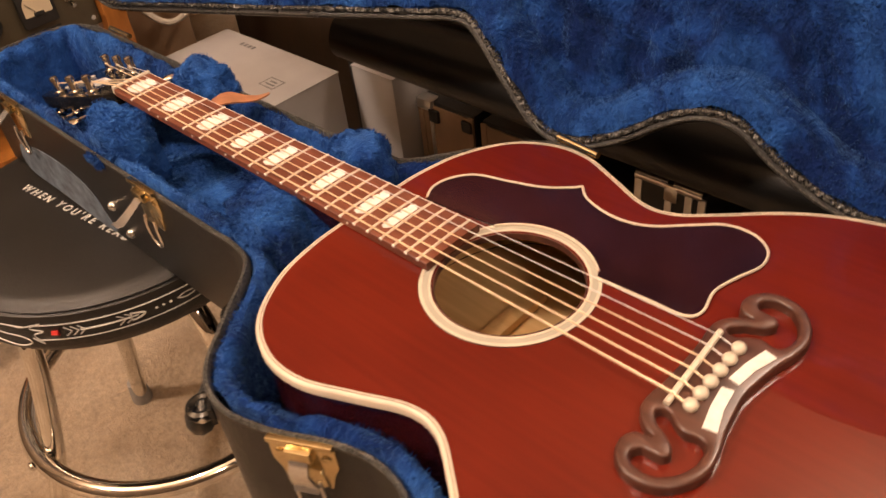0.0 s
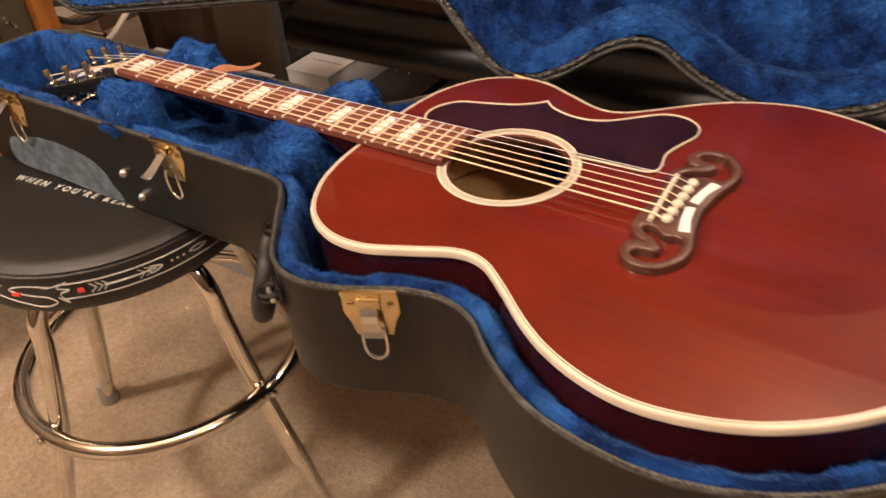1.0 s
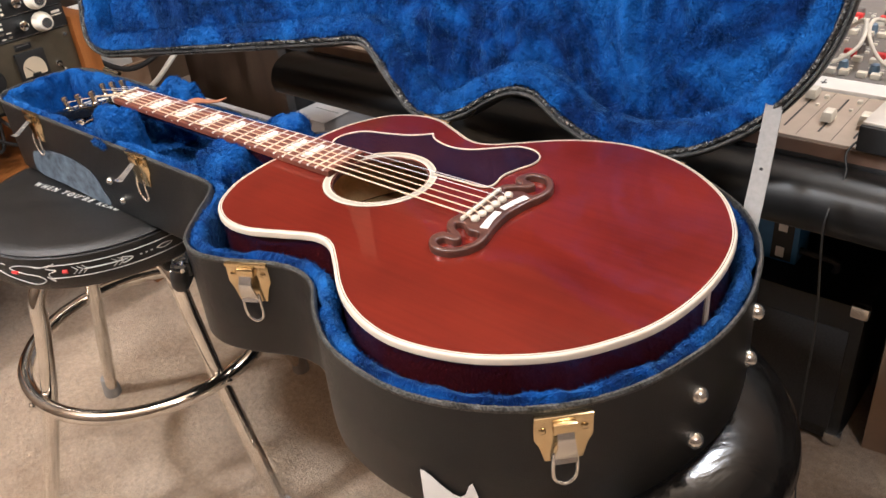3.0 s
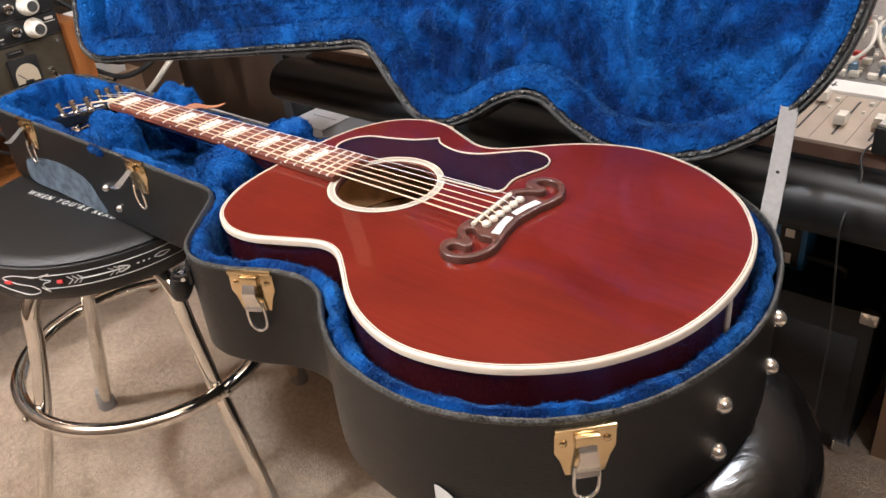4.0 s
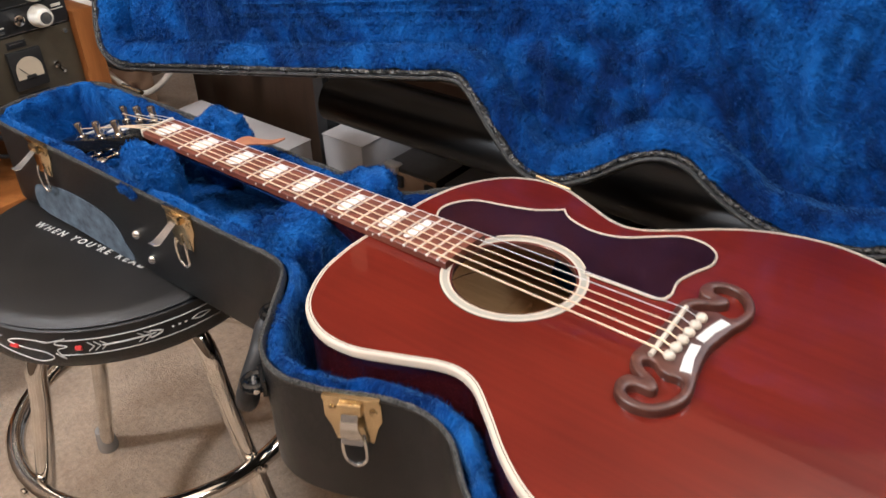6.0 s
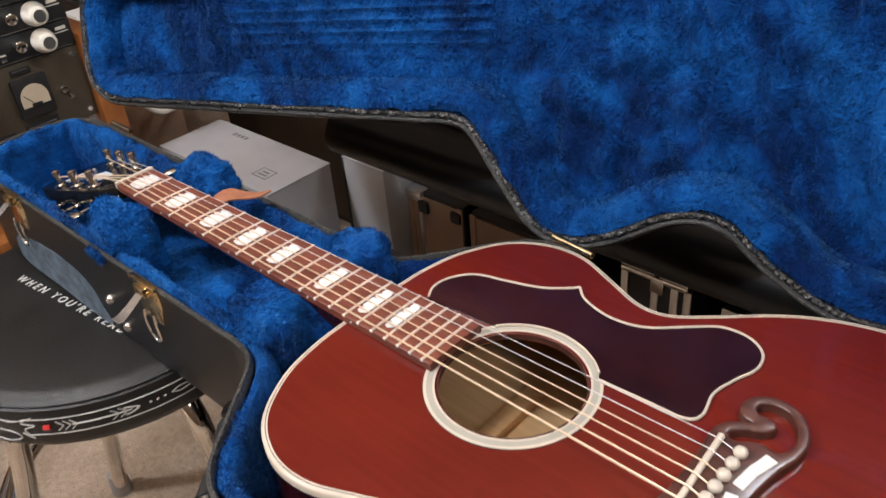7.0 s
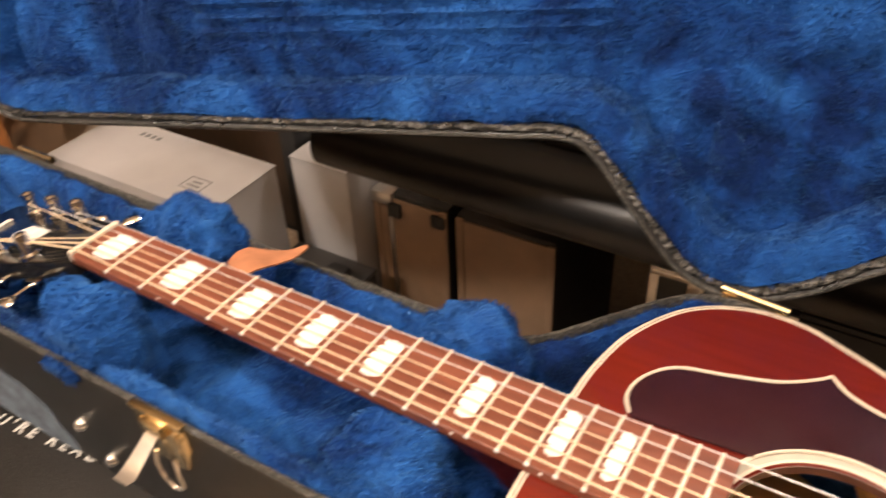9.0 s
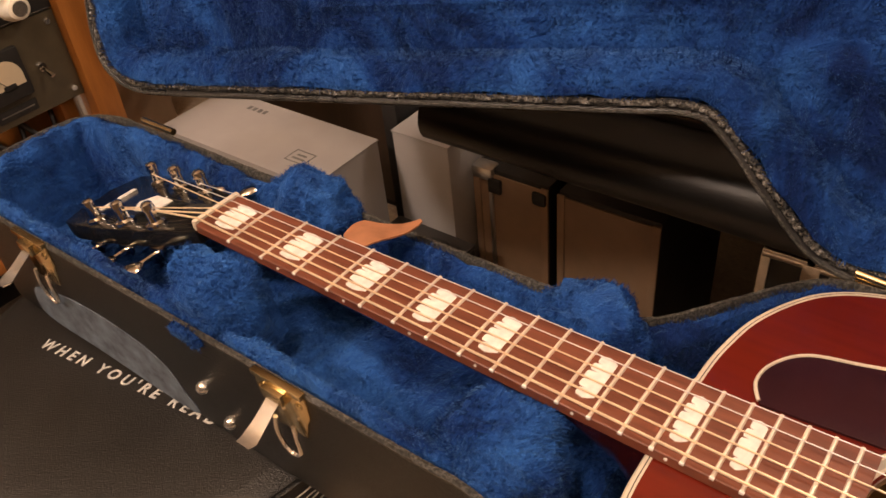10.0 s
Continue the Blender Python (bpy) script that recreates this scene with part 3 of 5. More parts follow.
def fuzz(owner, name, density, length, lean, seed, up=None, root=None):
    """Short pile on a mesh: thin blades that lean in slow swirls."""
    rng = np.random.default_rng(seed)
    me = owner.data
    me.calc_loop_triangles()
    co = np.array([v.co[:] for v in me.vertices])
    tri = np.array([t.vertices[:] for t in me.loop_triangles])
    a, b, c = co[tri[:, 0]], co[tri[:, 1]], co[tri[:, 2]]
    nrm = np.cross(b - a, c - a)
    area = np.linalg.norm(nrm, axis=1) / 2
    nrm /= np.maximum(1e-12, area[:, None] * 2)
    if up is not None:
        nrm *= np.where(nrm @ np.array(up) < 0, -1, 1)[:, None]
    count = int(area.sum() * density)
    pick = rng.choice(len(tri), count, p=area / area.sum())
    u, v = rng.random(count), rng.random(count)
    flip = u + v > 1
    u[flip], v[flip] = 1 - u[flip], 1 - v[flip]
    p = a[pick] + (b - a)[pick] * u[:, None] + (c - a)[pick] * v[:, None]
    n = nrm[pick]
    q = p + 0.012 * np.sin(p[:, [1, 2, 0]] * 47 + 1.3)
    swirl = sum(np.sin(q[:, [k, (k + 1) % 3, (k + 2) % 3]] * f + q[:, [(k + 2) % 3, k, (k + 1) % 3]] * g + h) for k, f, g, h in ((0, 53, 91, 0.4), (1, 77, -62, 2.1), (2, 118, 83, 4.0), (0, 37, -131, 5.2))) * 0.6
    way = n + swirl * lean + rng.normal(0, 0.3, (count, 3))
    way /= np.linalg.norm(way, axis=1)[:, None]
    side = np.cross(way, rng.normal(0, 1, (count, 3)))
    side /= np.linalg.norm(side, axis=1)[:, None]
    size = length * (0.5 + 0.8 * rng.random(count))[:, None]
    verts = np.concatenate([p - side * 0.00055 - n * 0.001, p + side * 0.00055 - n * 0.001, p + way * size])
    k = np.arange(count)
    mesh = bpy.data.meshes.new(name)
    mesh.from_pydata(verts.tolist(), [], np.stack([k, k + count, k + 2 * count], axis=1).tolist())
    mesh.materials.append(BLUE)
    ob = new(name, mesh)
    ob.parent = root or owner
    if (root or owner).parent is None:
        ob.matrix_parent_inverse = (root or owner).matrix_basis.inverted()
    return tagged(ob, "soft blue plush pile", kind="stuff")


def wall_spot(x, side=-1, loop=CASE):
    """The case's outer wall at x on one side: the place and the way out."""
    best = min((i for i, p in enumerate(loop) if p.y * side > 0), key=lambda i: abs(loop[i].x - x))
    t = (loop[(best + 1) % len(loop)] - loop[best - 1]).normalized()
    return Vector((loop[best].x, loop[best].y, 0)), Vector((t.y, -t.x, 0))


def end_spot(y):
    best = min((i for i, p in enumerate(CASE) if p.x > 0), key=lambda i: abs(CASE[i].y - y) + (0 if CASE[i].x > 0.2 else 1))
    t = (CASE[(best + 1) % len(CASE)] - CASE[best - 1]).normalized()
    return Vector((CASE[best].x, CASE[best].y, 0)), Vector((t.y, -t.x, 0))


def add_latch(c, x, top, open_lever):
    p, out = wall_spot(x)
    along = Vector((-out.y, out.x, 0))
    m = turned(p + Vector((0, 0, top)), along, out)  # x along the wall, y up, z outwards
    if (m.to_3x3() @ Vector((0, 1, 0))).z < 0:
        m = m @ Matrix.Rotation(math.pi, 4, "Z")
    m = m @ Matrix.Scale(0.9, 4)
    plate = [(-0.025, 0.0), (0.025, 0.0), (0.0255, -0.022), (0.021, -0.031), (0.0165, -0.048), (-0.0165, -0.048), (-0.021, -0.031), (-0.0255, -0.022)]
    latch = part("latch", prism([Vector(q) for q in plate][::-1], -0.001, 0.0022, m, 0.0008), BRASS, c, "worn brass draw latch")
    part("lip", box(-0.025, -0.0015, -0.001, 0.025, 0.0035, 0.005, 0.001, m), BRASS, latch)
    part("bracket", box(-0.010, -0.012, 0.001, 0.010, -0.001, 0.010, 0.0015, m), BRASS, latch)
    for s in (-1, 1):
        part("rivet", lathe([(0.0035, 0.001), (0.0033, 0.0035), (0.0015, 0.0045)], (s * 0.018, -0.012, 0), 10, m), BRASS, latch)
    if open_lever:
        prof = [(-0.009, 0.006), (-0.014, 0.014), (-0.020, 0.024), (-0.025, 0.034), (-0.024, 0.040)]
        lever = loft([[Vector((sx * w, y, z + dz)) for sx, dz in ((-1, 0), (-1, 0.002), (1, 0.002), (1, 0))] for (y, z), w in zip(prof, (0.006, 0.006, 0.0065, 0.0075, 0.0065))], True, True, m=m)
    else:
        prof = [(-0.010, 0.008), (-0.020, 0.013), (-0.030, 0.011), (-0.039, 0.008), (-0.043, 0.010)]
        lever = loft([[Vector((sx * w, y, z + dz)) for sx, dz in ((-1, 0), (-1, 0.002), (1, 0.002), (1, 0))] for (y, z), w in zip(prof, (0.007, 0.0075, 0.009, 0.010, 0.0095))], True, True, m=m)
    part("lever", lever, NICKEL, latch, "nickel latch lever")
    loop = catmull([(-0.009, -0.036, 0.006), (-0.0105, -0.050, 0.007), (-0.009, -0.066, 0.006), (0.0, -0.073, 0.006), (0.009, -0.066, 0.006), (0.0105, -0.050, 0.007), (0.009, -0.036, 0.006)], 4, False)
    part("wire_loop", tube([m @ q for q in loop], 0.0016, 8), NICKEL, latch, "bent wire loop")


def add_stud(c, p, out, z, size=1.0):
    part("stud", lathe([(0.0078, 0), (0.0078, 0.002), (0.0066, 0.0058), (0.0036, 0.0085), (0.0008, 0.0092)], seg=16, m=turned(p + Vector((0, 0, z)), (0, 0, 1), out) @ Matrix.Scale(size, 4)), NICKEL, c, "domed metal stud")


def blob(name, centre, size, seed, c, label):
    bm = bmesh.new()
    bmesh.ops.create_icosphere(bm, subdivisions=4, radius=1)
    off = Vector((seed * 3.1, seed, -seed))
    for v in bm.verts:
        d = v.co.normalized()
        q = Vector((math.copysign(abs(d.x) ** 0.7, d.x), math.copysign(abs(d.y) ** 0.7, d.y), math.copysign(abs(d.z) ** 0.7, d.z)))
        r = 1 + 0.22 * noise.noise(d * 1.7 + off) + 0.10 * noise.noise(d * 5 + off)
        v.co = Vector(centre) + Vector((q.x * size[0], q.y * size[1], q.z * size[2])) * r
    return part(name, bm, BLUE, c, label)


def ribbed(loop, prof, amount, pitch, n, m=None):
    """An edging along a closed line, with slanting ribs like stitches."""
    line = even(loop, n)
    step = sum((a - b).length for a, b in zip(line, line[1:])) / (n - 1)
    rows = []
    for j, (d, h) in enumerate(prof):
        moved, row = inset(line, d), []
        for i, p in enumerate(moved):
            w = math.sin((i * step + j * 0.0011) * 2 * math.pi / pitch) * amount * (0.55 if 0 < j < len(prof) - 1 else 0)
            w += noise.noise(Vector((p.x * 170, p.y * 170, j * 0.8))) * amount * 1.6
            row.append(Vector((p.x, p.y, RIM + h + (w if h > -0.003 else 0))))
        rows.append(row)
    return loft(rows, m=m)


def build_case():
    c = thing("guitar_case", (0, 0, BODY_BASE), "open black hard-shell guitar case lined with blue plush, on two stools", "guitar case")
    def low(loop, h):
        return [Vector((p.x, p.y, BASE + (BODY_BASE - BASE) * min(1, max(0, (p.x + 0.32) / 0.36)) + h)) for p in loop]

    shell = [low(inset(CASE, 0.007), 0), low(inset(CASE, 0.002), 0.0012), low(CASE, 0.005), at_z(CASE, RIM - 0.06), at_z(CASE, RIM - 0.004), at_z(inset(CASE, 0.001), RIM - 0.004)]
    part("shell", loft(shell, True, False), BLACK_TOLEX, c, "worn black tolex shell")
    part("rim_edge", ribbed(CASE, [(0.0, -0.005), (-0.0008, -0.0018), (0.0005, 0.0004), (0.0026, 0.0004), (0.0042, -0.003), (0.0046, -0.008)], 0.0004, 0.0046, 2400), STITCHED, c, "worn grey stitched rim edging")
    prof = [(0.0065, -0.012), (0.007, -0.004), (0.011, 0.001), (0.016, 0.0), (0.020, -0.006), (0.023, -0.02), (0.025, -0.05), (0.027, -0.085), (0.030, -0.102)]
    lining = part("lining", loft(fuzzy([at_z(inset(CASE, d), RIM + h) for d, h in prof], 60, 0.004)), BLUE, c, "blue plush wall lining")
    fuzz(lining, "nap", 260000, 0.0034, 1.1, 3)
    bed = part("floor_lining", plush_panel(inset(CASE, 0.024), RIM - 0.1065, 0.008, lambda x, y: (0.003 if x > -0.32 else (0.026 if x < -0.66 else 0.045) + 0.009 * noise.noise(Vector((x * 16, y * 16, 0))) + 0.004 * noise.noise(Vector((x * 45, y * 45, 2))))), BLUE, c, "blue plush floor lining")
    fuzz(bed, "nap", 200000, 0.0045, 1.1, 4, (0, 0, 1))
    for k, (centre, size) in enumerate((((-0.603, -0.046, RIM - 0.014), (0.037, 0.027, 0.044)), ((-0.616, 0.060, RIM - 0.014), (0.037, 0.027, 0.046)), ((-0.362, -0.047, RIM - 0.015), (0.038, 0.027, 0.044)), ((-0.370, 0.062, RIM - 0.016), (0.037, 0.025, 0.042)))):
        cradle = blob("neck_cradle", centre, size, k + 1, c, "padded plush block beside the neck")
        fuzz(cradle, "nap", 420000, 0.0040, 1.1, 10 + k)
    spill = blob("plush_tuft", (-0.600, -0.083, RIM - 0.006), (0.016, 0.0045, 0.005), 7, c, "plush spilling over the rim")
    fuzz(spill, "nap", 420000, 0.0042, 0.8, 21)
    for x, top, lever in ((-0.795, RIM - 0.001, True), (-0.507, RIM - 0.001, True), (-0.171, RIM - 0.004, False), (0.196, RIM - 0.010, False)):
        add_latch(c, x, top, lever)
    p, out = wall_spot(-0.609)
    add_stud(c, p, out, T - 0.086, 0.72)
    p, out = wall_spot(-0.587)
    add_stud(c, p, out, T - 0.112, 0.72)
    for y, z in ((0.057, -0.053), (0.048, -0.100), (-0.056, -0.066), (-0.058, -0.116)):
        p, out = end_spot(y)
        add_stud(c, p, out, T + z)
    # bare patch where the covering has peeled off the neck wall
    patch = [(-0.845, -0.100), (-0.845, -0.133), (-0.76, -0.134), (-0.636, -0.134), (-0.641, -0.112), (-0.652, -0.094), (-0.675, -0.083), (-0.72, -0.078), (-0.77, -0.080), (-0.81, -0.088)]
    m = turned((0, -0.081, T), (1, 0, 0), (0, -1, 0))
    part("worn_patch", prism([Vector(q) for q in catmull(patch, 4)], -0.0005, 0.0006, m), WORN, c, "scuffed grey patch of bare board", smooth=False)
    # torn white sticker low on the body
    bm = bmesh.new()
    edge = [(0.094, -0.100), (0.098, -0.100), (0.104, -0.104), (0.112, -0.112), (0.120, -0.119), (0.126, -0.121), (0.130, -0.117), (0.133, -0.107), (0.136, -0.103), (0.138, -0.111), (0.141, -0.125), (0.150, -0.140)]
    last = None
    for x, z in edge:
        p, q = next((p, q) for p, q in zip(CASE, CASE[1:]) if p.y < -0.1 and min(p.x, q.x) <= x <= max(p.x, q.x) and p.x != q.x)
        y = p.y + (q.y - p.y) * (x - p.x) / (q.x - p.x) - 0.0014
        pair = [bm.verts.new((x, y, T - 0.1415)), bm.verts.new((x, y, T + z))]
        if last:
            bm.faces.new((last[0], pair[0], pair[1], last[1]))
        last = pair
    part("torn_sticker", bm, WHITE, c, "torn white sticker remains", smooth=False)
    # handle on the shoulder
    pa, oa = wall_spot(-0.322)
    pb, ob_ = wall_spot(-0.262)
    for p, out in ((pa, oa), (pb, ob_)):
        m = turned(p + Vector((0, 0, RIM - 0.030)), (-out.y, out.x, 0), out)
        part("handle_bracket", join(box(-0.012, -0.008, 0, 0.012, 0.008, 0.004, 0.001, m), tube([m @ Vector((0.009 * math.cos(a), 0, 0.008 + 0.009 * math.sin(a))) for a in (2 * math.pi * k / 14 for k in range(14))], 0.0042, 8, True)), BLACK_GLOSS, c, "black strap loop of the handle")
        part("pin", tube([m @ Vector((-0.013, 0, 0.009)), m @ Vector((0.013, 0, 0.009))], 0.0024, 8), NICKEL, c, "nickel pin")
    low = Vector((0, 0, RIM - 0.032))
    out = (oa + ob_).normalized()
    grip = catmull([pa + oa * 0.013 + low, pa.lerp(pb, 0.15) + out * 0.022 + low - Vector((0, 0, 0.028)), pa.lerp(pb, 0.5) + out * 0.026 + low - Vector((0, 0, 0.036)), pa.lerp(pb, 0.85) + out * 0.022 + low - Vector((0, 0, 0.030)), pb + ob_ * 0.013 + low], 5, False)
    part("handle", tube(grip, [0.005, 0.007] + [0.0098] * (len(grip) - 4) + [0.007, 0.005], 10), BLACK, c, "black moulded carrying handle")
    # raised lid
    D = 0.046
    lid = part("lid", loft([at_z(inset(LID, 0.001), RIM + 0.004), at_z(LID, RIM + 0.004), at_z(LID, RIM + D - 0.012), at_z(inset(LID, 0.004), RIM + D - 0.002), at_z(inset(LID, 0.012), RIM + D)], False, True, m=HINGE), BLACK_TOLEX, c, "raised black tolex lid")
    part("rim_edge", loft([at_z(inset(LID, -0.0006), RIM + 0.015), at_z(inset(LID, -0.0022), RIM + 0.009), at_z(inset(LID, -0.001), RIM + 0.003), at_z(inset(LID, 0.0016), RIM + 0.0008), at_z(inset(LID, 0.0045), RIM + 0.0030), at_z(inset(LID, 0.009), RIM + 0.0040)], m=HINGE), PIPING, lid, "black rim edging")
    part("rim_roll", ribbed(LID, [(0.0046, 0.0050), (0.0048, 0.0016), (0.0058, 0.0002), (0.0078, -0.0002), (0.0096, 0.0008), (0.0106, 0.0040)], 0.0010, 0.0060, 2600, HINGE), ROLL, lid, "worn stitched rim roll with glints put into its colour")
    part("rim_seam", tube([HINGE @ Vector((p.x, p.y, RIM + 0.0012)) for p in inset(LID, 0.0012)], 0.0011, 5, True), STITCHED, lid, "pale worn seam")
    prof = [(0.0012, 0.008), (0.0018, 0.0022), (0.006, 0.0012), (0.013, 0.0025), (0.021, 0.006), (0.027, 0.012), (0.030, 0.022), (0.033, 0.036)]
    border = part("lining", loft(fuzzy([at_z(inset(CASE, d), RIM + h) for d, h in prof], 55, 0.0035), m=HINGE), BLUE, lid, "blue plush border lining")
    fuzz(border, "nap", 150000, 0.006, 0.6, 31, None, lid)

    def lift(x, y):
        h = 0.006 * noise.noise(Vector((x * 14, y * 14, 3)))
        rough = min(1, max(0.25, (x + 0.34) / 0.08))       # the body end is matted, the neck end brushed flat
        h += rough * (0.011 * abs(noise.noise(Vector((x * 30, y * 24, 8)))) + 0.006 * noise.noise(Vector((x * 62, y * 40, 5))))
        if -0.70 < x < -0.335 and abs(y + 0.015) < 0.05:
            h += 0.0040 * max(0, math.sin((y + 0.06) * 2 * math.pi / 0.0115)) ** 2
        if -0.02 < x < 0.16 and abs(y + 0.07) < 0.06:
            h += 0.005 * max(0, math.sin(y * 2 * math.pi / 0.017)) ** 2
        return -h

    panel = part("floor_lining", plush_panel(inset(CASE, 0.026), RIM + 0.036, 0.004, lift, HINGE), BLUE, lid, "brushed blue plush panel with combed grooves")
    fuzz(panel, "nap", 260000, 0.0048, 0.8, 32, HINGE.to_3x3() @ Vector((0, 0, -1)), lid)
    # hinges along the back edge
    for x in (-0.845, -0.228, 0.075):
        p, out = wall_spot(x, 1)
        along = Vector((-out.y, out.x, 0))
        hinge = part("hinge", box(-0.022, 0.0, -0.012, 0.022, 0.0022, -0.001, 0.0006, turned(p + Vector((0, 0, RIM)), along, (0, 0, 1))), BRASS, c, "brass hinge")
        part("barrel", tube([p + out * 0.003 + along * s + Vector((0, 0, RIM + 0.002)) for s in (-0.023, -0.008, 0.008, 0.023)], 0.0034, 10), BRASS, hinge)
    # stay strap between lid and body
    a, b = Vector((0.199, 0.158, RIM - 0.02)), HINGE @ Vector((0.184, 0.172, RIM + 0.004))
    side = Vector((0.0082, 0.0026, 0))
    mid = a.lerp(b, 0.5) + Vector((0.001, -0.002, -0.002))
    rows = [[p - side, p + side, p + side + Vector((0, 0.0016, 0)), p - side + Vector((0, 0.0016, 0))] for p in catmull([a, a.lerp(mid, 0.5), mid, mid.lerp(b, 0.5), b], 4, False)]
    strap = part("stay_strap", loft(rows, True, True), STRAP, c, "grey woven stay strap")
    part("rivet", lathe([(0.0018, 0), (0.0016, 0.0008), (0.0006, 0.0012)], seg=10, m=turned(mid + Vector((0, -0.0005, 0)), (1, 0, 0), (0, -1, 0.2))), BLACK, strap)
    return c


PIPING = tolex("glossy_black_piping", (0.008, 0.008, 0.0085), 0.26, 0.4)
WORN = plain("scuffed_grey_blue_board", (0.085, 0.11, 0.14), 0.85, 0.5, 70)
STRAP = plain("grey_webbing", (0.22, 0.215, 0.21), 0.8, 0.1, 200)
build_case()


def build_thong():
    """The leather tie beside the neck."""
    p = [(-0.540, 0.024, T + 0.001), (-0.538, 0.034, T + 0.002), (-0.535, 0.043, T + 0.001), (-0.529, 0.053, T - 0.003), (-0.521, 0.064, T - 0.005), (-0.515, 0.075, T - 0.003)]
    w = [0.013, 0.018, 0.018, 0.012, 0.007, 0.002]
    line = catmull(p, 3, False)
    rows = []
    for i, q in enumerate(line):
        u = i / (len(line) - 1) * (len(w) - 1)
        k = min(int(u), len(w) - 2)
        half = w[k] + (w[k + 1] - w[k]) * (u - k)
        side = Vector((0.8, -0.5, 0.15)).normalized() * half
        up = Vector((0, 0, 0.0014))
        rows.append([q - side, q + side, q + side + up, q - side + up])
    return tagged(part("leather_tie", loft(rows, True, True), LEATHER), "tan leather tie tucked beside the guitar's neck", "leather tie")


LEATHER = plain("tan_leather", (0.33, 0.14, 0.068), 0.55, 0.2, 60)
build_thong()


# ---- stools ----
RUBBER = plain("grey_rubber", (0.25, 0.23, 0.21), 0.6)
PAINTLINE = plain("silver_grey_print", (0.50, 0.49, 0.46), 0.5, 0.15)
REDPRINT = plain("red_print", (0.45, 0.02, 0.015), 0.5)


def build_stool(cx, cy, turn, seat_top, label, gloss, ring_z, ring_r, bend, dome=False):
    s = thing("bar_stool", (cx, cy, 0), label, "stool", "bar stools")
    C = (cx, cy, 0)
    R = 0.192
    if dome:
        prof = [(R - 0.05, seat_top - 0.082), (R - 0.015, seat_top - 0.077), (R - 0.002, seat_top - 0.062), (R + 0.003, seat_top - 0.046), (R, seat_top - 0.032), (R - 0.010, seat_top - 0.018), (R - 0.028, seat_top - 0.007), (R - 0.06, seat_top - 0.001), (0.1, seat_top), (0.01, seat_top)]
    else:
        prof = [(R - 0.03, seat_top - 0.066), (R - 0.004, seat_top - 0.064), (R + 0.002, seat_top - 0.053), (R + 0.003, seat_top - 0.025), (R + 0.001, seat_top - 0.0125), (R - 0.003, seat_top - 0.011), (R - 0.001, seat_top - 0.0085), (R - 0.006, seat_top - 0.004), (R - 0.020, seat_top - 0.0015), (R - 0.05, seat_top - 0.0003), (0.1, seat_top), (0.01, seat_top)]
    seat = part("seat", lathe(prof, C, 96), gloss, s, "round black vinyl seat")
    part("swivel_plate", lathe([(0.10, seat_top - 0.100), (0.10, seat_top - 0.068)], C, 32), BLACK, s)
    zr = ring_z
    o = Vector(C)
    for k in range(4):
        a = radians(turn + 90 * k)
        d = Vector((math.cos(a), math.sin(a), 0))
        pts = catmull([o + d * r + Vector((0, 0, z)) for r, z in bend], 6, False)
        leg = part("leg", tube(pts, 0.0125, 14), CHROME, s, "bent chrome tube leg")
        part("foot_cap", lathe([(0.017, 0.0), (0.018, 0.004), (0.0165, 0.022), (0.0145, 0.045), (0.0128, 0.046)], o + d * bend[-1][0], 16), RUBBER, leg, "grey rubber foot")
        part("bolt", lathe([(0.006, 0), (0.0058, 0.003), (0.003, 0.005)], seg=10, m=turned(o + d * (ring_r + 0.0125) + Vector((0, 0, zr)), (0, 0, 1), d)), CHROME, leg)
        part("bolt", lathe([(0.006, 0), (0.0058, 0.003), (0.003, 0.005)], seg=10, m=turned(o + d * (bend[1][0] + 0.01) + Vector((0, 0, bend[1][1])), (0, 0, 1), d)), CHROME, leg)
    part("foot_ring", tube([Vector((cx + ring_r * math.cos(a), cy + ring_r * math.sin(a), zr)) for a in (2 * math.pi * k / 64 for k in range(64))], 0.0125, 14, True), CHROME, s, "chrome foot ring")
    return s, seat


def on_band(cx, cy, deg, z, lift=0.0036):
    a = radians(deg)
    r = 0.1945 + lift * 0.2
    return Vector((cx + r * math.cos(a), cy + r * math.sin(a), z))


def band_line(seat, cx, cy, pts, r=0.0007, mat=None):
    """A drawn line on the seat's band: (degrees, height below the seat's top)."""
    line = catmull([(d, z, 0) for d, z in pts], 5, False) if len(pts) > 2 else [Vector((*pts[0], 0)).lerp(Vector((*pts[1], 0)), k / 10) for k in range(11)]
    part("pinstripe", tube([on_band(cx, cy, q.x, BASE + 0.020 + q.y) for q in line], r, 5), mat or PAINTLINE, seat)


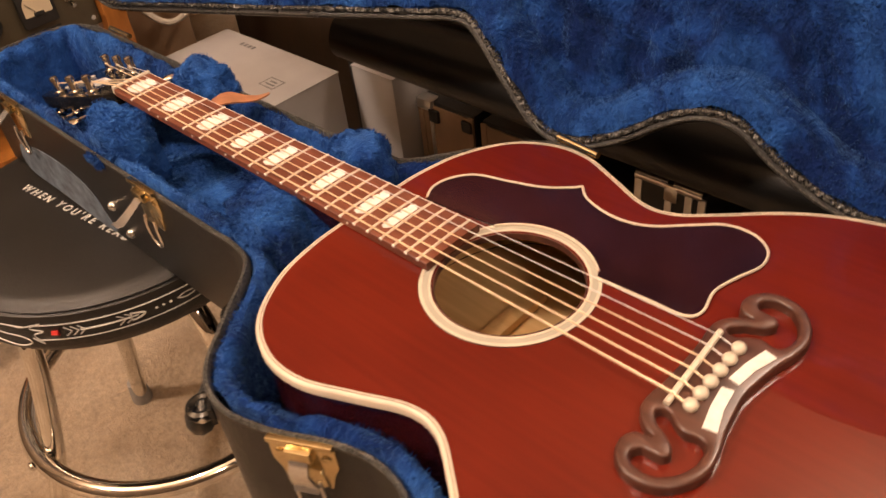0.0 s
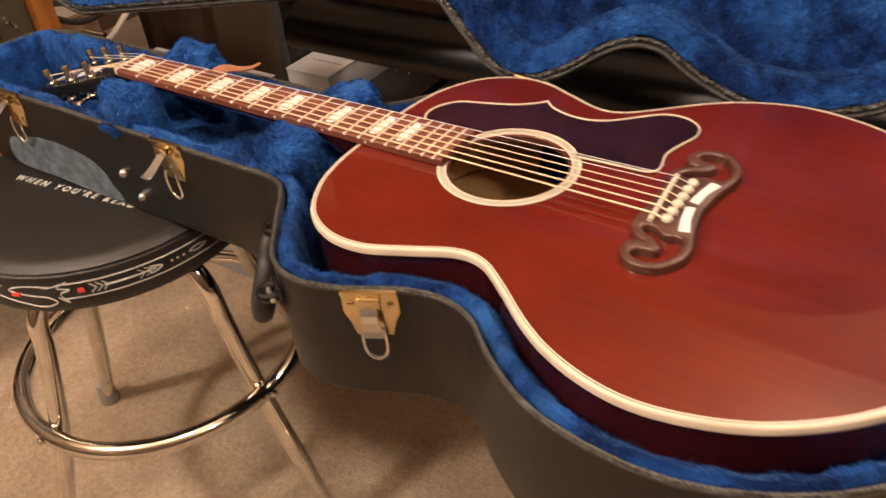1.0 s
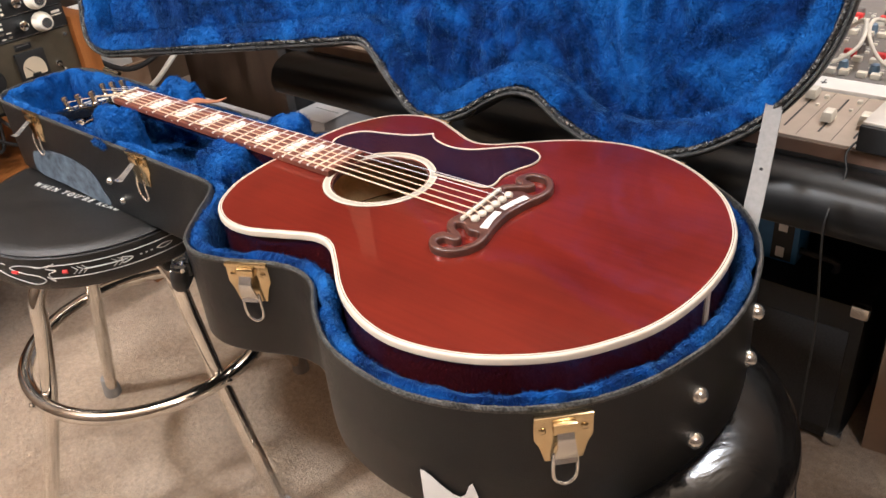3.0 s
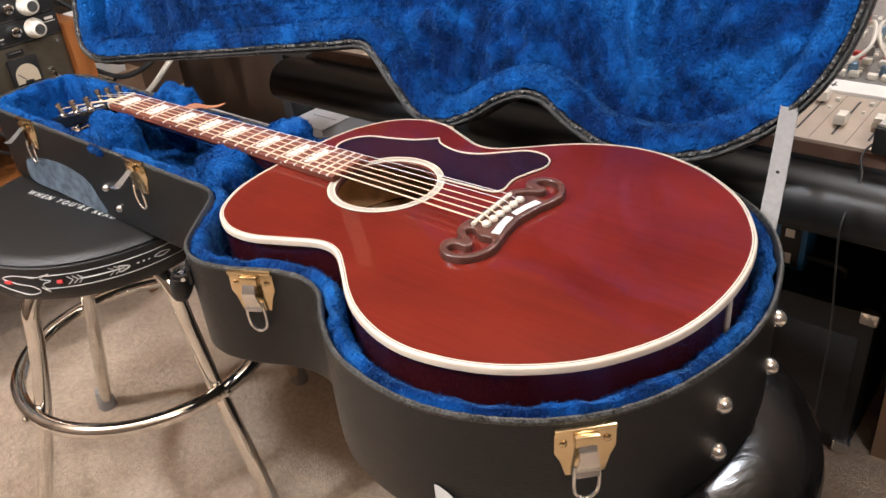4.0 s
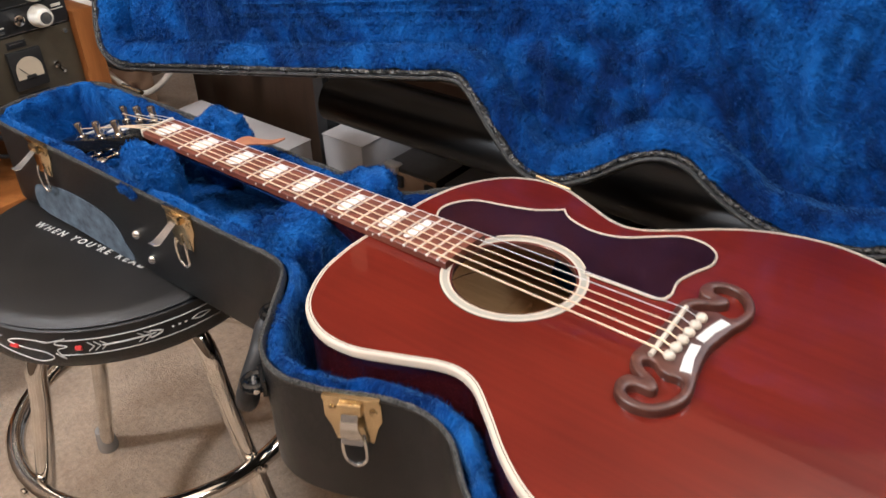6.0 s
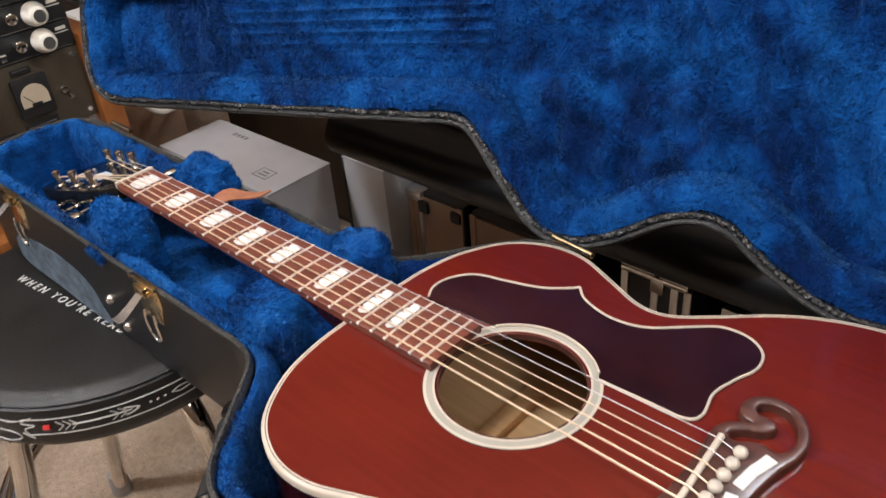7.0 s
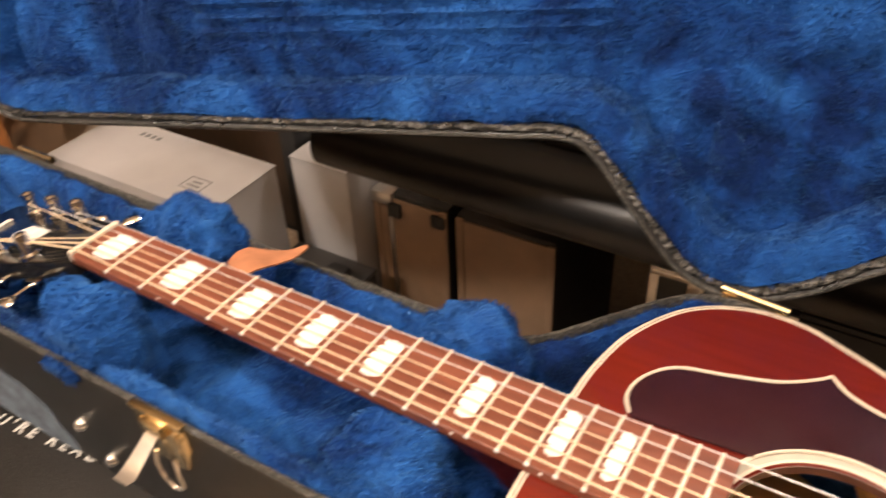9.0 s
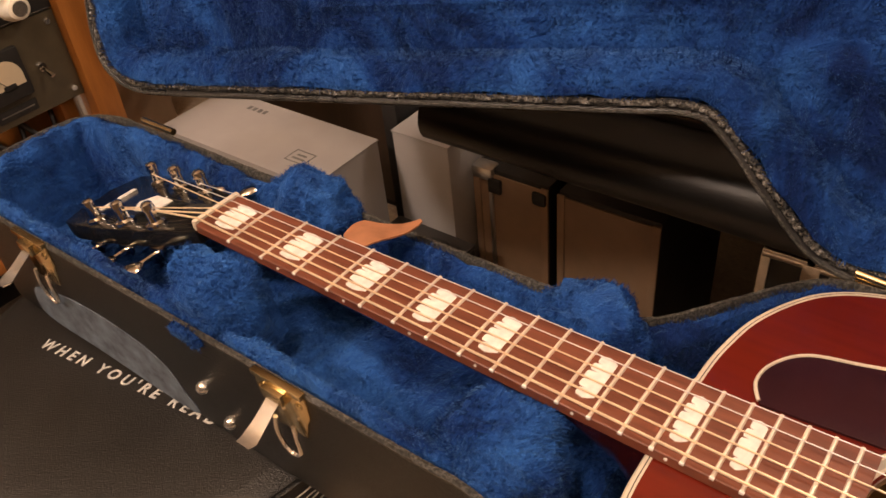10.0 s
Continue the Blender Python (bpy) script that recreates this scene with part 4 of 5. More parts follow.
def decorate(seat, cx, cy):
    for side in range(2):
        d0 = -57 + 180 * side
        band_line(seat, cx, cy, [(d0 + 4, -0.043), (d0 + 25, -0.043), (d0 + 45, -0.043), (d0 + 62, -0.043)])
        band_line(seat, cx, cy, [(d0 + 4, -0.063), (d0 + 25, -0.063), (d0 + 45, -0.063), (d0 + 62, -0.063)])
        band_line(seat, cx, cy, [(d0 + 18, -0.053), (d0 + 27, -0.053), (d0 + 35, -0.053)], 0.0011)   # arrow shaft
        for k in range(3):                                                                           # feathers
            band_line(seat, cx, cy, [(d0 + 15.5 + 2 * k, -0.053), (d0 + 13.5 + 2 * k, -0.047)])
            band_line(seat, cx, cy, [(d0 + 15.5 + 2 * k, -0.053), (d0 + 13.5 + 2 * k, -0.059)])
        for k in range(2):
            band_line(seat, cx, cy, [(d0 + 29 + 2.2 * k, -0.047), (d0 + 31 + 2.2 * k, -0.053), (d0 + 29 + 2.2 * k, -0.059)])
        band_line(seat, cx, cy, [(d0 + 33, -0.0485), (d0 + 37, -0.053), (d0 + 33, -0.0575), (d0 + 33, -0.0485)], 0.0012)
        for k in range(3):
            band_line(seat, cx, cy, [(d0 + 40 + 2.2 * k, -0.053), (d0 + 40.8 + 2.2 * k, -0.053)], 0.0012)
        band_line(seat, cx, cy, [(d0 + 47, -0.053), (d0 + 50, -0.050), (d0 + 54, -0.053), (d0 + 50, -0.056), (d0 + 47, -0.053)])
        band_line(seat, cx, cy, [(d0 + 9.6, -0.0535), (d0 + 11.6, -0.0535)], 0.0034, REDPRINT)
        # scrolls beside the dot
        band_line(seat, cx, cy, [(d0 + 7, -0.040), (d0 + 3, -0.047), (d0 + 7, -0.051), (d0 + 3.5, -0.056), (d0 + 5.5, -0.068), (d0 + 2.5, -0.060)])
        band_line(seat, cx, cy, [(d0 + 5, -0.042), (d0 + 0, -0.046), (d0 - 3, -0.043)])
        band_line(seat, cx, cy, [(d0 + 1, -0.045), (d0 - 8, -0.043), (d0 - 14, -0.049), (d0 - 8, -0.055), (d0 - 1, -0.059), (d0 + 1.5, -0.067), (d0 - 3, -0.072), (d0 - 9, -0.068), (d0 - 16, -0.062), (d0 - 24, -0.054)])
        band_line(seat, cx, cy, [(d0 - 13, -0.0545), (d0 - 10, -0.0545)], 0.003, REDPRINT)
        band_line(seat, cx, cy, [(d0 - 16, -0.044), (d0 - 26, -0.042), (d0 - 36, -0.046)])


def seat_words(seat, words, x, y, z, size):
    data = bpy.data.curves.new("seat_lettering", "FONT")
    data.body, data.size, data.extrude, data.space_character, data.shear = words, size, 0.0003, 1.62, 0.12
    data.offset = 0.0003
    data.materials.append(PAINTLINE)
    tmp = new("tmp_text", data)
    mesh = bpy.data.meshes.new_from_object(tmp.evaluated_get(bpy.context.evaluated_depsgraph_get()))
    bpy.data.objects.remove(tmp)
    ob = new("lettering", mesh)
    ob.parent = seat
    ob.matrix_basis = pose(x, y, z, 0, 0, 7.4)
    return tagged(ob, "pale printed lettering on the seat")


S1 = (-0.722, -0.049)
_, seat_one = build_stool(*S1, 0, BASE - 0.001, "black vinyl bar stool with pinstriped seat and chrome legs", VINYL, 0.28, 0.205, [(0.06, BASE - 0.088), (0.118, BASE - 0.096), (0.148, BASE - 0.125), (0.160, 0.39), (0.188, 0.28), (0.232, 0.15), (0.281, 0.012)])
decorate(seat_one, *S1)
seat_words(seat_one, "WHEN YOU'RE READ", -0.822, -0.1075, BASE - 0.0005, 0.0145)
seat_t = BODY_BASE - 0.001
build_stool(0.125, -0.005, 72, seat_t, "glossy black bar stool with chrome legs under the case's body", wrinkled(), T - 0.59, 0.232,
            [(0.06, seat_t - 0.09), (0.125, seat_t - 0.092), (0.165, seat_t - 0.12), (0.190, seat_t - 0.17), (0.222, T - 0.59), (0.255, 0.07), (0.283, 0.012)], True)

# ---- the mixing desk ----
BEIGE = plain("beige_panel_paint", (0.42, 0.345, 0.27), 0.45, 0.08)
CAP = plain("ivory_cap_plastic", (0.74, 0.70, 0.60), 0.35, 0.05)
REDCAP = plain("red_cap_plastic", (0.55, 0.035, 0.03), 0.35)
BLUECAP = plain("slate_blue_cap_plastic", (0.16, 0.24, 0.34), 0.4)
GREYPANEL = plain("grey_channel_panel", (0.16, 0.145, 0.13), 0.5, 0.1)
WIRE = plain("black_cable_jacket", (0.012, 0.012, 0.012), 0.5)
PALEWIRE = plain("pale_cable_jacket", (0.62, 0.58, 0.5), 0.5)


def build_console():
    d = thing("mixing_desk", (0.3, 0.6, 0), "beige mixing desk with white faders and a black padded armrest", "mixing desk")
    pts = catmull([(0.362, -0.050), (0.332, -0.046), (0.305, -0.056), (0.292, -0.078), (0.294, -0.098), (0.308, -0.108), (0.36, -0.110)], 5, False)
    loops = [[Vector((x, p.x, T + p.y)) for p in pts] for x in (-0.70, -0.2, 0.3, 0.8, 1.3)]
    part("armrest", loft(loops, True, True), ARMREST, d, "black padded vinyl armrest")
    part("body", box(-0.68, 0.362, T - 0.106, 1.3, 1.15, T - 0.045, 0.004), BLACK, d)
    # added panel, shuts out light so the space under the desk stays dark
    part("back_panel", box(-0.98, 1.12, 0, 1.3, 1.15, T - 0.106), BLACK, d)
    part("leg", box(-0.985, 0.53, 0, -0.955, 0.60, T - 0.106, 0.003), BLACK, d)
    part("underframe", box(-0.985, 0.53, T - 0.135, 1.3, 0.60, T - 0.106, 0.003), BLACK, d)
    part("leg", box(1.20, 0.45, 0, 1.3, 1.1, T - 0.106, 0.003), BLACK, d)
    fp = part("fader_panel", box(-0.66, 0.366, T - 0.044, 1.3, 0.515, T - 0.026, 0.003), BEIGE, d, "beige fader panel")
    strip = part("scribble_strip", box(-0.66, 0.515, T - 0.044, 1.3, 0.555, T - 0.022, 0.002), WHITE, d, "white label strip")
    part("panel_end", box(-0.66, 0.3645, T - 0.072, 1.3, 0.3665, T - 0.030, 0.0005), plain("brown_front_edge", (0.16, 0.10, 0.07), 0.5), d)
    sp = part("strip_panel", box(-0.66, 0.5555, T - 0.044, 1.3, 1.1, T - 0.022, 0.002), GREYPANEL, d)
    top = T - 0.026
    for k in range(9):
        x = 0.109 + 0.039 * k
        part("fader_slot", box(x - 0.0011, 0.388, top - 0.001, x + 0.0011, 0.497, top + 0.0006), BLACK, fp, smooth=False)
        y = (0.470, 0.482, 0.420, 0.428, 0.47, 0.44, 0.41, 0.46, 0.43)[k]
        bm = loft([[Vector((x + sx * w, y + sy * h, top + z)) for sx, sy in ((-1, -1), (1, -1), (1, 1), (-1, 1))] for w, h, z in ((0.0062, 0.011, 0.004), (0.006, 0.0105, 0.010), (0.0052, 0.0085, 0.0145), (0.005, 0.0040, 0.0125), (0.0048, 0.001, 0.0122))], True, True)
        part("fader_cap", bm, CAP, fp, "ivory fader cap", smooth=False)
        part("button", box(x + 0.012, 0.488, top - 0.001, x + 0.0175, 0.4945, top + 0.004, 0.0008), CAP, fp)
        part("button", box(x + 0.0105, 0.462, top - 0.001, x + 0.0145, 0.466, top + 0.0025, 0.0006), CAP, fp)
        part("scale_mark", box(x + 0.0195, 0.37, top - 0.001, x + 0.0199, 0.513, top + 0.0004), BLACK, fp, smooth=False)
    for k, x in enumerate((0.115, 0.128, 0.141)):   # hand-written marks on the strip
        part("pen_mark", box(x, 0.530, T - 0.0225, x + 0.008, 0.5325, T - 0.0216, m=None), BLACK, strip, smooth=False)
        part("pen_mark", box(x + 0.003, 0.526, T - 0.0225, x + 0.0045, 0.542, T - 0.0214), BLACK, strip, smooth=False)
    top = T - 0.022
    for k in range(9):
        x = 0.101 + 0.039 * k
        y = 0.566
        while y < 0.86:
            row = round((y - 0.566) / 0.0185)
            kind = (row + (k // 3)) % 9
            if kind in (0, 3):
                for dx in (0, 0.017):
                    part("button", box(x + dx - 0.006, y, top - 0.001, x + dx + 0.006, y + 0.010, top + 0.007, 0.0015), CAP, sp)
            elif kind in (1, 5, 7):
                part("knob", lathe([(0.0068, 0), (0.0064, 0.006), (0.0055, 0.012), (0.004, 0.0128)], (x + (0.010 if row % 2 else 0.0), y + 0.005, top), 14), BLUECAP if kind == 1 else GREYPANEL, sp)
                part("button", box(x + 0.016, y + 0.002, top - 0.001, x + 0.022, y + 0.007, top + 0.003, 0.001), CAP, sp)
            elif kind == 4:
                part("knob", box(x - 0.006, y, top - 0.001, x + 0.010, y + 0.010, top + 0.009, 0.002), REDCAP, sp, "red cap")
            else:
                for dx in (-0.002, 0.006, 0.014):
                    part("marking", box(x + dx, y + 0.002, top - 0.001, x + dx + 0.005, y + 0.004, top + 0.0004), CAP, sp, smooth=False)
            y += 0.0185
    return d


ARMREST = tolex("black_armrest_vinyl", (0.006, 0.006, 0.0058), 0.30, 0.32, 0.06)
build_console()


def cable(name, pts, r, mat, label):
    return tagged(part(name, tube(catmull(pts, 8, False), r, 8), mat), label, "cable")


for k, pts in enumerate(([(0.13, 0.66, T + 0.01), (0.155, 0.64, T + 0.03), (0.165, 0.59, T + 0.012), (0.14, 0.565, T - 0.006), (0.10, 0.575, T - 0.008)], [(0.19, 0.70, T + 0.008), (0.165, 0.655, T + 0.028), (0.17, 0.61, T + 0.02), (0.20, 0.58, T - 0.004), (0.26, 0.56, T - 0.016)])):
    cable("patch_cable", [Vector(p) for p in pts], 0.0028, PALEWIRE, "pale patch cable lying across the mixing desk")
cable("headphone_cable", [Vector(p) for p in ((0.34, 0.50, T + 0.014), (0.29, 0.44, T + 0.014), (0.2325, 0.364, T - 0.022), (0.238, 0.33, T - 0.0445), (0.236, 0.2900, T - 0.078), (0.236, 0.295, T - 0.12), (0.240, 0.32, T - 0.25), (0.235, 0.36, T - 0.45), (0.25, 0.40, 0.006))], 0.0013, WIRE, "thin black cable hanging over the armrest")


def build_controller():
    c = thing("desktop_controller", (0.40, 0.45, T - 0.026), "black desktop controller with pale top and blue knobs", "controller")
    m = Matrix.Translation((0.236, 0.356, T - 0.0255)) @ Matrix.Rotation(radians(-3), 4, "Z")
    part("body", box(0, 0, 0, 0.34, 0.20, 0.030, 0.003, m), BLACK, c)
    top = part("top_plate", box(0.002, 0.004, 0.030, 0.338, 0.198, 0.0335, 0.001, m), plain("pale_grey_plate", (0.60, 0.57, 0.52), 0.4, 0.05), c, "pale grey top plate")
    for k in range(5):
        for j in range(2):
            part("knob", lathe([(0.0075, 0), (0.007, 0.008), (0.006, 0.014), (0.004, 0.015)], (0.035 + 0.036 * k, 0.045 + 0.04 * j, 0.0335), 14, m), BLUECAP, top, "blue knob")
    part("dial", lathe([(0.021, 0), (0.021, 0.012), (0.019, 0.016), (0.012, 0.017)], (0.045, 0.135, 0.0335), 24, m), BLUECAP, top, "large blue dial")
    for k in range(6):
        part("button", box(0.085 + 0.03 * k, 0.12, 0.033, 0.103 + 0.03 * k, 0.135, 0.038, 0.001, m), CAP, top)


build_controller()

# ---- boxes and cases under the desk ----
KRAFT = plain("brown_cardboard", (0.27, 0.17, 0.10), 0.8, 0.14, 12)
PALE = plain("pale_grey_carton", (0.30, 0.29, 0.29), 0.7, 0.08, 8)
INK = plain("grey_print_ink", (0.12, 0.12, 0.12), 0.7)
TAN = plain("tan_laminate", (0.22, 0.145, 0.09), 0.55, 0.12, 14)


def carton(name, x0, y0, x1, y1, top, front, lidmat, label, cat="box"):
    c = thing(name, ((x0 + x1) / 2, (y0 + y1) / 2, 0), label, cat)
    part("body", box(x0, y0, 0, x1, y1, top - 0.002, 0.002), front, c)
    lid = part("lid", box(x0 - 0.0012, y0 - 0.0012, top - 0.0022, x1 + 0.0012, y1 + 0.0012, top, 0.0006), lidmat, c, "pale cardboard top")
    return c, lid


c, lid = carton("cardboard_box", -1.30, 0.340, -0.955, 0.482, T - 0.28, PALE, PALE, "pale grey cardboard carton standing on the carpet")
for x0, y0, x1, y1 in ((-1.045, 0.372, -1.005, 0.374), (-1.045, 0.400, -1.005, 0.402), (-1.045, 0.374, -1.043, 0.400), (-1.007, 0.374, -1.005, 0.400), (-1.037, 0.380, -1.013, 0.384), (-1.034, 0.389, -1.016, 0.393)):
    part("print_bar", box(x0, y0, T - 0.2805, x1, y1, T - 0.2796), INK, lid, smooth=False)
for k in range(4):
    part("print_bar", box(-1.215 + 0.012 * k, 0.452, T - 0.2805, -1.208 + 0.012 * k, 0.462, T - 0.2796), INK, lid, smooth=False)
c, lid = carton("white_box", -0.948, 0.508, -0.842, 0.72, T - 0.275, PALE, PALE, "white cardboard box standing on the carpet")
for k in range(6):
    part("print_bar", box(-0.925 + 0.0125 * k, 0.560, T - 0.2755, -0.9165 + 0.0125 * k, 0.5645, T - 0.2746), INK, lid, smooth=False)
for k in range(3):
    part("print_bar", box(-0.862, 0.628 + 0.014 * k, T - 0.2755, -0.858, 0.638 + 0.014 * k, T - 0.2746), INK, lid, smooth=False)


DARKWOOD = wood("dark_brown_laminate", (0.022, 0.013, 0.008), (0.05, 0.031, 0.018), 30, 0.5, (1, 1, 0.12))
# Added block: hides and shades the lit room behind the cartons.
blocker = thing("shade_block", (-1.4, 0.9, 0), "added dark brown block that darkens the space behind the cartons", "cabinet")
part("body", box(-1.78, 0.78, 0.03, -1.0, 1.10, 0.74, 0.004), DARKWOOD, blocker)
part("plinth", box(-1.77, 0.80, 0, -1.01, 1.09, 0.03), BLACK, blocker)
part("top", box(-1.79, 0.77, 0.74, -0.99, 1.11, 0.76, 0.003), plain("brown_laminate", (0.10, 0.065, 0.04), 0.45), blocker)


def flight_case(x0, y0, x1, y1, top, front, label, frame_x=()):
    c = thing("flight_case", ((x0 + x1) / 2, (y0 + y1) / 2, 0), label, "flight case", "flight cases")
    body = part("body", box(x0, y0, 0.0, x1, y1, top, 0.004), BLACK, c)
    part("front_panel", box(x0 + 0.006, y0 - 0.003, 0.02, x1 - 0.006, y0 + 0.004, top - 0.008, 0.001), front, c, "smooth front panel")
    for x in (x0, *frame_x, x1 - 0.012):
        part("edging", box(x, y0 - 0.0055, 0.0, x + 0.012, y0 - 0.001, top - 0.004, 0.0012), ALUMINIUM if frame_x else front, c, "aluminium edging" if frame_x else "")
    return c


fc = flight_case(-0.832, 0.556, -0.700, 0.82, T - 0.325, TAN, "black flight case with tan front and metal latches")
part("corner", box(-0.834, 0.547, T - 0.345, -0.795, 0.575, T - 0.322, 0.008), ALUMINIUM, fc, "rounded metal corner")
part("catch", box(-0.802, 0.546, T - 0.362, -0.780, 0.553, T - 0.338, 0.002), BLACK, fc)
part("catch", box(-0.725, 0.546, T - 0.358, -0.702, 0.553, T - 0.336, 0.005), BLACK, fc)
part("edging", box(-0.803, 0.549, 0.0, -0.797, 0.554, T - 0.345, 0.001), ALUMINIUM, fc)
part("top_handle", tube(catmull([Vector((-0.78, 0.64, T - 0.324)), Vector((-0.778, 0.64, T - 0.305)), Vector((-0.752, 0.64, T - 0.303)), Vector((-0.75, 0.64, T - 0.324))], 4, False), 0.004, 8), CHROME, fc)
fc = flight_case(-0.688, 0.562, -0.528, 0.82, T - 0.330, TAN, "black box with a tan front panel")
part("top_handle", box(-0.61, 0.600, T - 0.331, -0.555, 0.622, T - 0.322, 0.003), CHROME, fc, "chrome carrying plate")
for k in range(3):
    part("slot", box(-0.605 + 0.018 * k, 0.604, T - 0.323, -0.592 + 0.018 * k, 0.608, T - 0.3215), BLACK, fc, smooth=False)
fc = flight_case(-0.402, 0.588, -0.285, 0.82, T - 0.338, BLACK, "black flight case with chrome top edge and aluminium edging", (-0.350, -0.318))
part("top_bar", tube([Vector((-0.400, 0.588, T - 0.337)), Vector((-0.345, 0.588, T - 0.337))], 0.010, 12), CHROME, fc, "chrome top bar")
part("top_bar", tube([Vector((-0.336, 0.588, T - 0.337)), Vector((-0.290, 0.588, T - 0.337))], 0.010, 12), CHROME, fc, "chrome top bar")
part("catch", box(-0.350, 0.578, T - 0.362, -0.328, 0.584, T - 0.334, 0.002), NICKEL, fc)
part("top_handle", box(-0.345, 0.63, T - 0.339, -0.315, 0.645, T - 0.328, 0.003), CHROME, fc)
fc = flight_case(-0.240, 0.600, -0.03, 0.84, T - 0.350, BLACK, "dark grey equipment case with a pale corner strip")
part("corner_strip", box(-0.2415, 0.5915, 0.0, -0.212, 0.597, T - 0.352, 0.001), ALUMINIUM, fc)
part("luggage_tag", box(-0.222, 0.64, T - 0.351, -0.205, 0.70, T - 0.346, 0.001), plain("orange_tag", (0.45, 0.12, 0.03), 0.6), fc, "orange tag")


def build_gadget():
    """A folded metal stand lying on a low box in front of the cartons."""
    low = thing("storage_box", (-0.93, 0.44, 0), "dark low storage box on the carpet", "box")
    part("body", box(-0.95, 0.36, 0, -0.80, 0.50, T - 0.44, 0.003), BLACK, low)
    part("lid", box(-0.951, 0.359, T - 0.4405, -0.799, 0.501, T - 0.432, 0.002), WIREGREY, low)
    g = thing("folding_stand", (-0.88, 0.44, T - 0.432), "folded metal stand with black clamps on a dark box", "stand")
    for k in range(3):
        part("rod", tube([Vector((-0.935 + 0.004 * k, 0.425 + 0.013 * k, T - 0.425)), Vector((-0.845 + 0.004 * k, 0.430 + 0.013 * k, T - 0.425))], 0.0035, 8), CHROME, g, "chrome rod")
    part("clamp", box(-0.850, 0.415, T - 0.431, -0.815, 0.462, T - 0.405, 0.008), BLACK, g)
    part("clamp", box(-0.880, 0.380, T - 0.431, -0.842, 0.405, T - 0.412, 0.006), BLACK, g)
    part("plate", box(-0.915, 0.378, T - 0.4315, -0.885, 0.405, T - 0.424, 0.002), ALUMINIUM, g)


WIREGREY = plain("dark_grey_plastic", (0.035, 0.033, 0.032), 0.4)
build_gadget()

# ---- amplifiers and loose things to the right ----
def amplifier(x0, y0, x1, y1, top, label):
    a = thing("amplifier", ((x0 + x1) / 2, (y0 + y1) / 2, 0), label, "amplifier")
    part("cabinet", box(x0, y0, 0.012, x1, y1, top, 0.006), BLACK_TOLEX, a, "black tolex cabinet")
    part("grille", box(x0 + 0.018, y0 - 0.002, 0.04, x1 - 0.018, y0 + 0.004, top - 0.05, 0.002), GRILLE, a, "dark grille cloth")
    for x in (x0 + 0.01, x1 - 0.01):
        for z in (0.02, top - 0.008):
            part("corner", box(x - 0.014, y0 - 0.004, z - 0.012, x + 0.014, y0 + 0.014, z + 0.011, 0.005), NICKEL, a, "metal corner protector")
        part("foot", lathe([(0.012, 0), (0.010, 0.013)], (x, y0 + 0.03, 0), 12), RUBBER, a)
        part("foot", lathe([(0.012, 0), (0.010, 0.013)], (x, y1 - 0.03, 0), 12), RUBBER, a)
    part("handle", tube(catmull([Vector(((x0 + x1) / 2 - 0.05, y0 + 0.08, top - 0.002)), Vector(((x0 + x1) / 2 - 0.045, y0 + 0.08, top + 0.02)), Vector(((x0 + x1) / 2 + 0.045, y0 + 0.08, top + 0.02)), Vector(((x0 + x1) / 2 + 0.05, y0 + 0.08, top - 0.002))], 4, False), 0.006, 8), BLACK, a)
    return a


GRILLE = plain("black_grille_cloth", (0.016, 0.015, 0.014), 0.85, 0.5, 300)
amplifier(-0.01, 0.625, 0.240, 0.86, T - 0.410, "small black amplifier with metal corners on the carpet")
amplifier(0.385, 0.70, 0.75, 0.98, T - 0.380, "black speaker cabinet on the carpet")
panel = part("tan_panel", box(-0.043, -0.009, 0, 0.043, 0.009, 0.284, 0.002, Matrix.Translation((0.315, 0.668, 0)) @ Matrix.Rotation(radians(4), 4, "X") @ Matrix.Rotation(radians(6), 4, "Z")), TAN)
tagged(panel, "plain tan board leaning beside the amplifier", "board")
blue = thing("blue_carton", (0.06, 0.72, T - 0.41), "small blue carton with white print on the amplifier", "box")
part("body", box(0.02, 0.69, T - 0.4095, 0.105, 0.75, T - 0.325, 0.002), plain("blue_printed_card", (0.03, 0.13, 0.32), 0.5), blue)
part("print_bar", box(0.070, 0.6885, T - 0.350, 0.085, 0.6905, T - 0.335), WHITE, blue, smooth=False)
part("print_bar", box(0.070, 0.6885, T - 0.400, 0.084, 0.6905, T - 0.380), WHITE, blue, smooth=False)
part("print_panel", box(0.062, 0.6887, T - 0.405, 0.096, 0.6904, T - 0.330), BLACK, blue, smooth=False)
cable("floor_cable", [Vector(p) for p in ((0.10, 0.46, 0.004), (0.203, 0.419, 0.004), (0.30, 0.397, 0.004), (0.42, 0.37, 0.004), (0.60, 0.36, 0.004))], 0.0028, PALEWIRE, "thin pale cable lying on the carpet")
cable("floor_cable", [Vector(p) for p in ((0.55, 0.62, 0.006), (0.42, 0.66, 0.006), (0.372, 0.62, 0.006), (0.385, 0.55, 0.006), (0.45, 0.51, 0.006), (0.62, 0.50, 0.006))], 0.0042, WIRE, "black cable looped on the carpet")

# ---- the equipment rack ----
OLIVE = plain("olive_grey_hammered_panel", (0.062, 0.051, 0.032), 0.42, 0.15, 40)
DIAL = plain("warm_dial_paper", (0.55, 0.47, 0.34), 0.5, 0.05)


